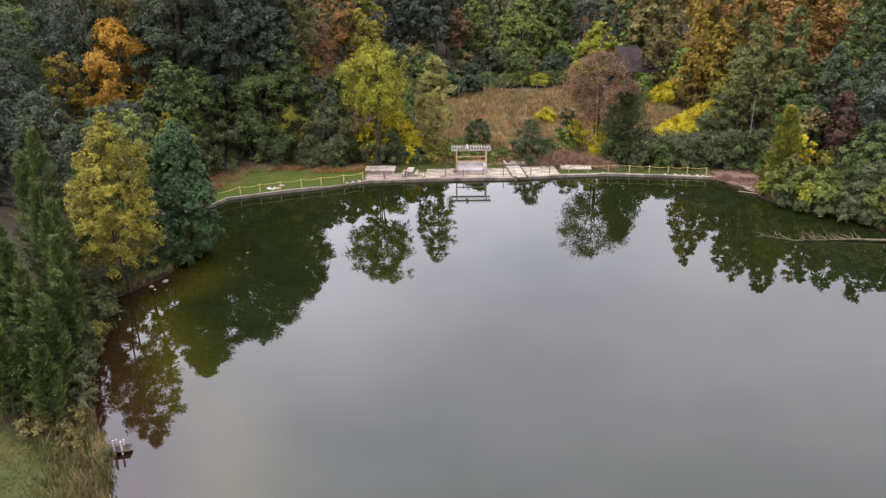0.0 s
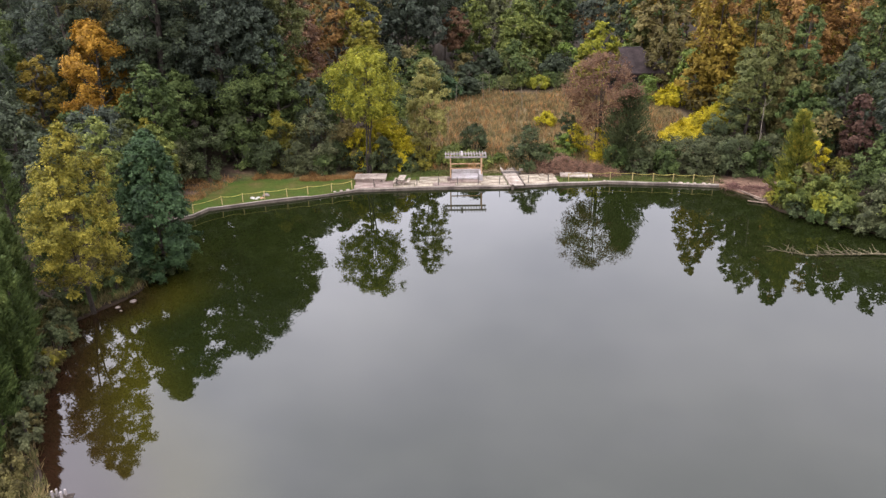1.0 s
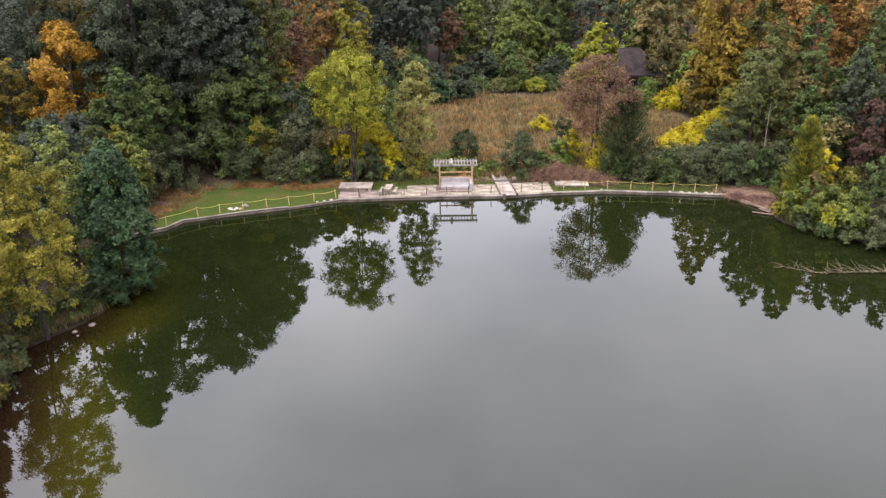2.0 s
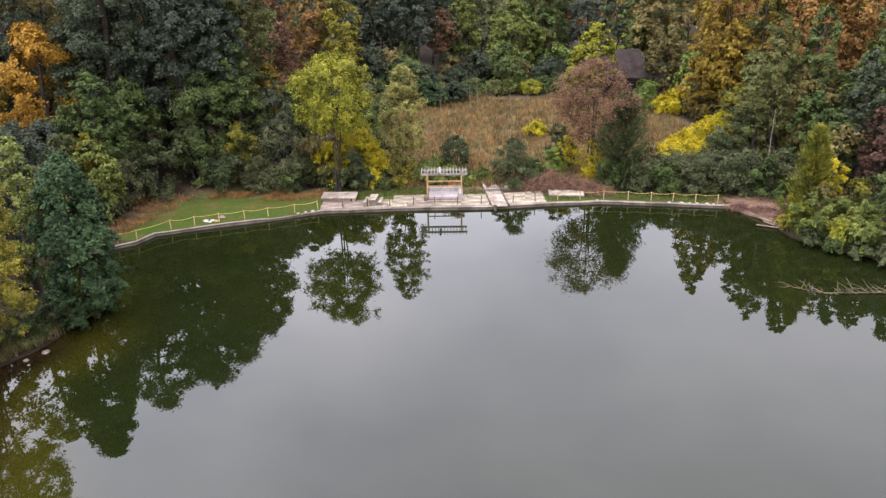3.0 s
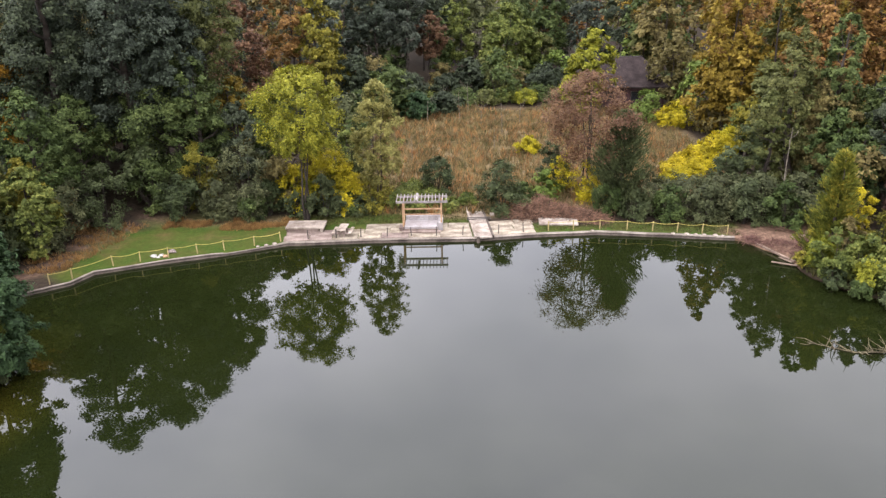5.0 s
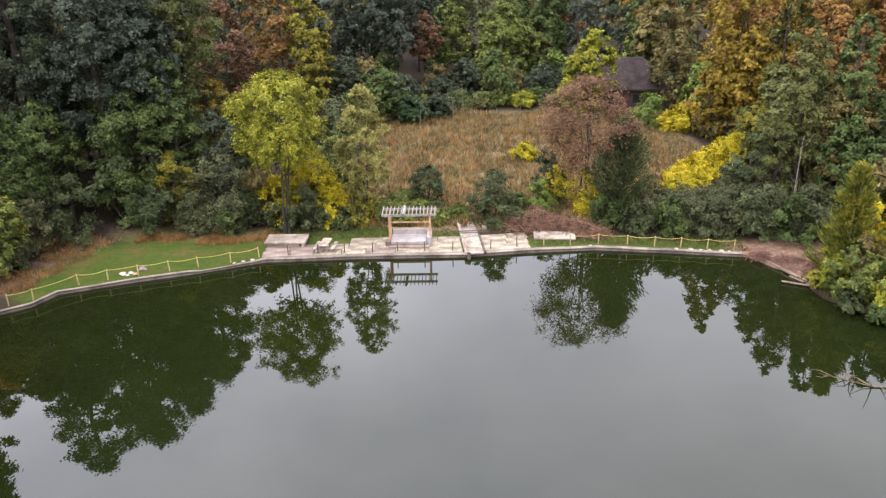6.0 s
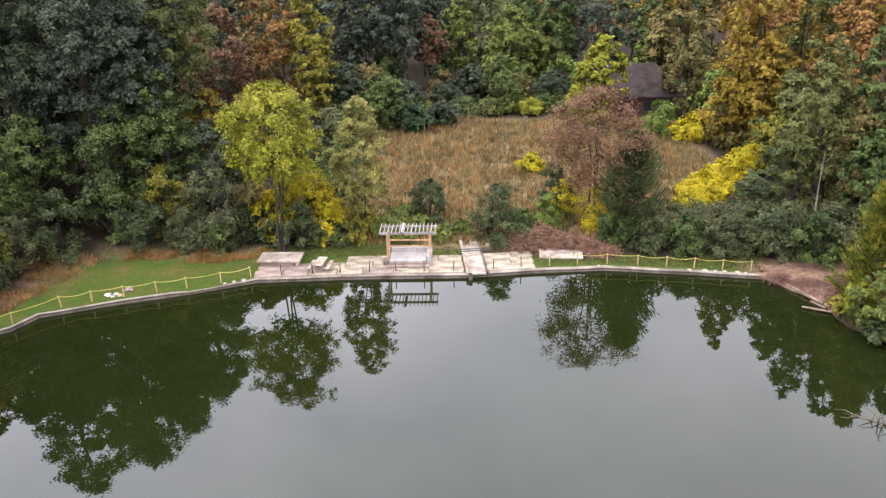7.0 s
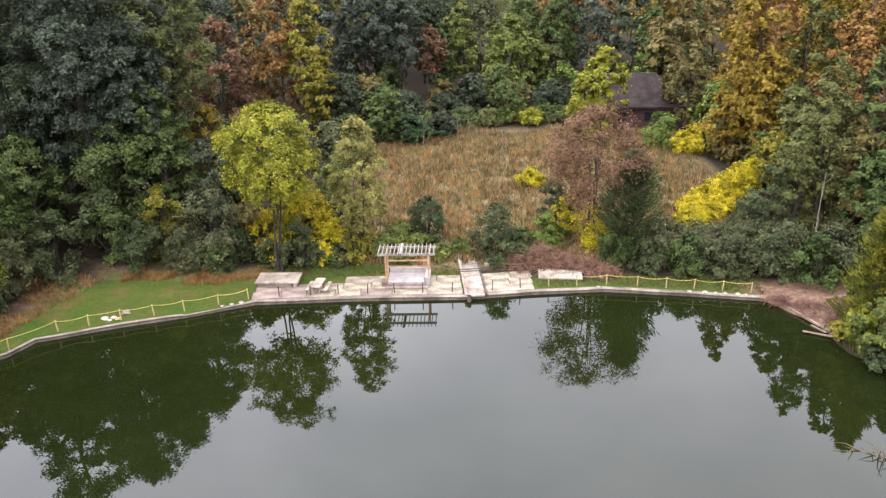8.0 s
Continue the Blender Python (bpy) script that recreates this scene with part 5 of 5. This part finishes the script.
# ---- house in the wood ----
def build_house():
    gx, gy = 30.8, 143.0
    z = land(gx, gy) - 0.3
    root = thing("house", gx, gy, z, "dark house with a hipped shingle roof among the trees", "house")
    e = 5.5 - z
    part("wall", boxes((-4.6, 7.6, -4.4, 4.4, 0.0, e + 0.05), bevel=0.0), SIDING, root)
    bm = bmesh.new()
    low = [bm.verts.new(c) for c in ((-5.4, -5.1, e), (8.3, -5.1, e), (8.3, 5.1, e), (-5.4, 5.1, e))]
    up = [bm.verts.new(c) for c in ((-2.4, 0, e + 3.8), (4.9, 0, e + 3.8))]
    under = [bm.verts.new((v.co.x, v.co.y, e - 0.22)) for v in low]
    for f in ((low[0], low[1], up[1], up[0]), (low[1], low[2], up[1]), (low[2], low[3], up[0], up[1]), (low[3], low[0], up[0]), tuple(under[::-1])):
        bm.faces.new(f)
    for i in range(4):
        bm.faces.new((under[i], under[(i + 1) % 4], low[(i + 1) % 4], low[i]))
    roof = part("roof", bm, ROOF, root)
    part("ridge_cap", boxes((-2.4, 4.9, -0.12, 0.12, e + 3.74, e + 3.84), bevel=0.03), IRON, roof)
    for x in (-3.2, -0.5, 3.2, 5.4):
        w = part("window", boxes((x - 0.65, x + 0.65, -4.46, -4.38, e - 2.1, e - 0.75), bevel=0.01), IRON, root)
        part("pane", boxes((x - 0.55, x + 0.55, -4.485, -4.462, e - 2.0, e - 0.85), bevel=0.0), GLASS_DARK, w)
    return root


build_house()


# ---- dead wood, stones and small things ----
def build_snag(x, y, h, r, lean, label, seed, limbs=7):
    rng = np.random.default_rng(seed)
    z = land(x, y) - 0.1
    root = thing("dead_tree", x, y, z, label, "dead tree", "bare dead trunks")
    t = np.linspace(0, 1, 6)
    trunk = np.stack([lean * t * h, 0.02 * h * np.sin(t * 3), t * h], 1)
    mesh_object("trunk", *tube(trunk, r * (1 - 0.75 * t), 7), BARK_PALE, root, smooth=True)
    for i in range(limbs):
        u = rng.uniform(0.35, 0.95)
        a = rng.uniform(0, 6.28)
        st = np.array([lean * u * h, 0, u * h])
        L = rng.uniform(0.5, 1.3)
        mesh_object("branch", *tube([st, st + np.array([np.cos(a), np.sin(a), 0.35]) * L * 0.5, st + np.array([np.cos(a), np.sin(a), 0.9]) * L], [r * 0.3, r * 0.2, 0.012], 5), BARK_PALE, root, smooth=True)
    return root


build_snag(38.2, 93.4, 8.8, 0.075, 0.0, "bare pale trunk standing in the thicket", 31)
for i, (sx, sy, sh) in enumerate(((5.2, 137, 4.6), (7.6, 133, 4.2), (10.5, 128, 3.6), (13.2, 124, 4.2), (3.0, 131, 3.4), (9.0, 140, 4.4), (16.0, 130, 3.2), (11.8, 117, 2.8), (1.6, 113, 3.0))):
    build_snag(sx, sy, sh, 0.05, 0.03 * (-1) ** i, "thin bare dead stem in the meadow", 40 + i, 5)


def build_fallen_tree():
    rng = np.random.default_rng(33)
    root = thing("fallen_tree", 36.5, 68.3, 0.0, "pale fallen tree with broken branches lying in the water", "fallen tree")
    pts = np.array([(8.2, -2.6, 0.55), (5.4, -1.7, 0.24), (2.2, -1.0, 0.16), (-0.4, -0.9, 0.1), (-3.6, -0.8, 0.05), (-6.6, 1.2, -0.03)])
    rad = np.array([0.17, 0.13, 0.085, 0.06, 0.045, 0.02])
    mesh_object("trunk", *tube(pts, rad, 8), LOGWOOD, root, smooth=True)
    for i in range(64):
        u = rng.uniform(0.12, 0.98) ** 0.7
        k = 5.6 - u * 11.6
        st = np.array([np.interp(k, pts[::-1, 0], pts[::-1, 1 - 1]), np.interp(k, pts[::-1, 0], pts[::-1, 1]), np.interp(k, pts[::-1, 0], pts[::-1, 2])])
        a, up, L = rng.uniform(0, 6.28), rng.uniform(0.1, 1.0), rng.uniform(0.4, 1.3)
        d = np.array([np.cos(a) * 0.8 - 0.5, np.sin(a) * 0.8, up])
        mesh_object("branch", *tube([st, st + d * L * 0.5 + rng.normal(0, 0.08, 3), st + d * L], [0.04, 0.026, 0.01], 5), LOGWOOD, root, smooth=True)
    return root


build_fallen_tree()


def build_stone(x, y, s, z, label="pale stone at the water's edge", mat=None):
    rng = np.random.default_rng(int(abs(x * 77 + y * 13)))
    root = thing("stone", x, y, z, label, "stone", "stones along the shore")
    bm = bmesh.new()
    bmesh.ops.create_icosphere(bm, subdivisions=2, radius=s)
    for v in bm.verts:
        v.co *= 1 + 0.3 * noise.noise(v.co * 2.2 / s + Vector((x, y, 0)))
        v.co.z *= 0.5
    bm.transform(pose(0, 0, 0, 0, 0, rng.uniform(0, 360)))
    part("rock", bm, mat or STONE, root)
    return root


for sx, sy, ss in ((-23.5, 59.6, 0.26), (-24.3, 58.5, 0.2), (-23.8, 57.9, 0.11)):
    build_stone(sx, sy, ss, 0.02)
for sx, ss in ((19.6, 0.22), (28.1, 0.3), (28.9, 0.22), (29.6, 0.26), (30.6, 0.3), (31.2, 0.2), (-9.9, 0.28), (-10.6, 0.24), (-11.3, 0.2), (26.9, 0.24)):
    build_stone(sx, wall_y(sx) + 0.25, ss * 0.8, 0.34, "pale broken stone lying on the wall cap", CONCRETE)


def build_sacks():
    for i, (x, y, s, mat, lab) in enumerate(((-20.05, 85.5, 0.19, BAG, "crumpled white sack lying on the lawn"), (-19.5, 85.75, 0.14, BAG, "crumpled white sack lying on the lawn"), (-19.6, 85.3, 0.10, BAG, "small crumpled white sack on the lawn"),
                                             (-18.8, 86.5, 0.24, STONE, "grey-brown sack lying on the lawn"), (-19.0, 85.4, 0.17, TIMBER, "brown bundle lying on the lawn"))):
        root = thing("sack", x, y, land(x, y) + 0.02, lab, "sack", "sacks on the lawn")
        bm = bmesh.new()
        bmesh.ops.create_icosphere(bm, subdivisions=3, radius=s)
        for v in bm.verts:
            q = v.co / s
            k = 1 + 0.55 * noise.noise(q * 1.3 + Vector((i * 5, 0, 0))) + 0.35 * abs(noise.noise(q * 3.5 + Vector((0, i * 3, 2))))
            v.co = Vector((v.co.x * k * 1.35, v.co.y * k, max(v.co.z * k * 0.8, -0.25 * s) + 0.25 * s))
        part("bag", bm, mat, root)


build_sacks()


def build_jetty():
    root = thing("small_jetty", -18.1, 35.8, 0.0, "small worn plank jetty with two white posts", "jetty", turn=8)
    for i in range(4):
        part("plank", boxes((-0.9, 0.6, -0.34 + i * 0.18, -0.18 + i * 0.18, 0.2, 0.25), bevel=0.008), BARK, root, "dark wet plank")
    for x, h in ((-0.2, 0.95), (0.2, 0.85)):
        part("post", boxes((x - 0.05, x + 0.05, -0.3, -0.2, -0.5, h), bevel=0.01), WHITE, root)
        part("post", boxes((x - 0.05, x + 0.05, 0.22, 0.32, -0.5, h * 0.7), bevel=0.01), WHITE, root)
    return root


build_jetty()


def build_plank(name, a, b, w, h, label):
    a, b = Vector(a), Vector(b)
    mid, L = (a + b) / 2, (b - a).length
    root = thing(name, mid.x, mid.y, mid.z, label, "plank", "loose planks on the bank", math.degrees(math.atan2(b.y - a.y, b.x - a.x)))
    part("board", boxes((-L / 2, L / 2, -w / 2, w / 2, 0, h), bevel=0.015), PLANK, root)


build_plank("edge_beam", (33.6, 87.2, 0.12), (35.3, 82.7, 0.12), 0.18, 0.16, "weathered timber beam edging the bank")
build_plank("plank", (33.4, 82.9, 0.1), (35.2, 82.0, 0.12), 0.2, 0.08, "weathered plank jutting over the water")
build_plank("plank", (34.3, 83.6, 0.22), (34.9, 82.4, 0.24), 0.16, 0.08, "short weathered plank on the bank")
build_plank("plank", (36.9, 87.4, 0.55), (39.0, 88.0, 0.6), 0.2, 0.08, "pale plank lying on the driftwood")

# ---- paving of the terrace, slab by slab ----
terrace = tagged(new("pavement"), "worn pale stone terrace slabs along the pond wall", "pavement", kind="structure")
SLABS = []
for k in range(4):
    w, d = 2.1 + 0.25 * k, 1.25
    bm = boxes((-w / 2, w / 2, -0.62, 0.62, -0.12, 0.0), bevel=0.03)
    for v in bm.verts:
        v.co.x += 0.06 * noise.noise(Vector((v.co.x, v.co.y, k * 3.0)))
        v.co.y += 0.05 * noise.noise(Vector((v.co.x, v.co.y, k * 5.0 + 1)))
    for mat in (PAVING, PAVING_PINK):
        c = bm.copy()
        me = bpy.data.meshes.new("paving_slab")
        c.to_mesh(me)
        c.free()
        me.materials.append(mat)
        SLABS.append((w, me))
    bm.free()
prng = random.Random(4)
for row in range(3):
    for start, end in ((-9.3, 8.3 - 0.11 * row), (10.24 - 0.11 * row, 14.2)):
        x = start
        while x < end - 0.05:
            k = prng.randrange(4)
            w = SLABS[2 * k][0]
            room = end - x
            w2 = room if room < w * 1.45 else w
            cx = x + w2 / 2
            x += w2 + 0.04
            back = 3.1 if cx < -0.5 else 4.6
            if row * 1.28 + 0.9 > back:
                continue
            pink = cx < -5.0 or prng.random() < 0.1
            o = new("paving_slab", SLABS[2 * k + (1 if pink else 0)][1])
            o.parent = terrace
            o.scale = (w2 / w, 1, 1)
            o.location = (cx, wall_y(cx) + 1.08 + row * 1.28, PZ + prng.uniform(-0.012, 0.012))
            o.rotation_euler = (prng.uniform(-0.008, 0.008), prng.uniform(-0.006, 0.006), prng.uniform(-0.01, 0.01) + math.atan2(wall_y(cx + 1) - wall_y(cx - 1), 2))
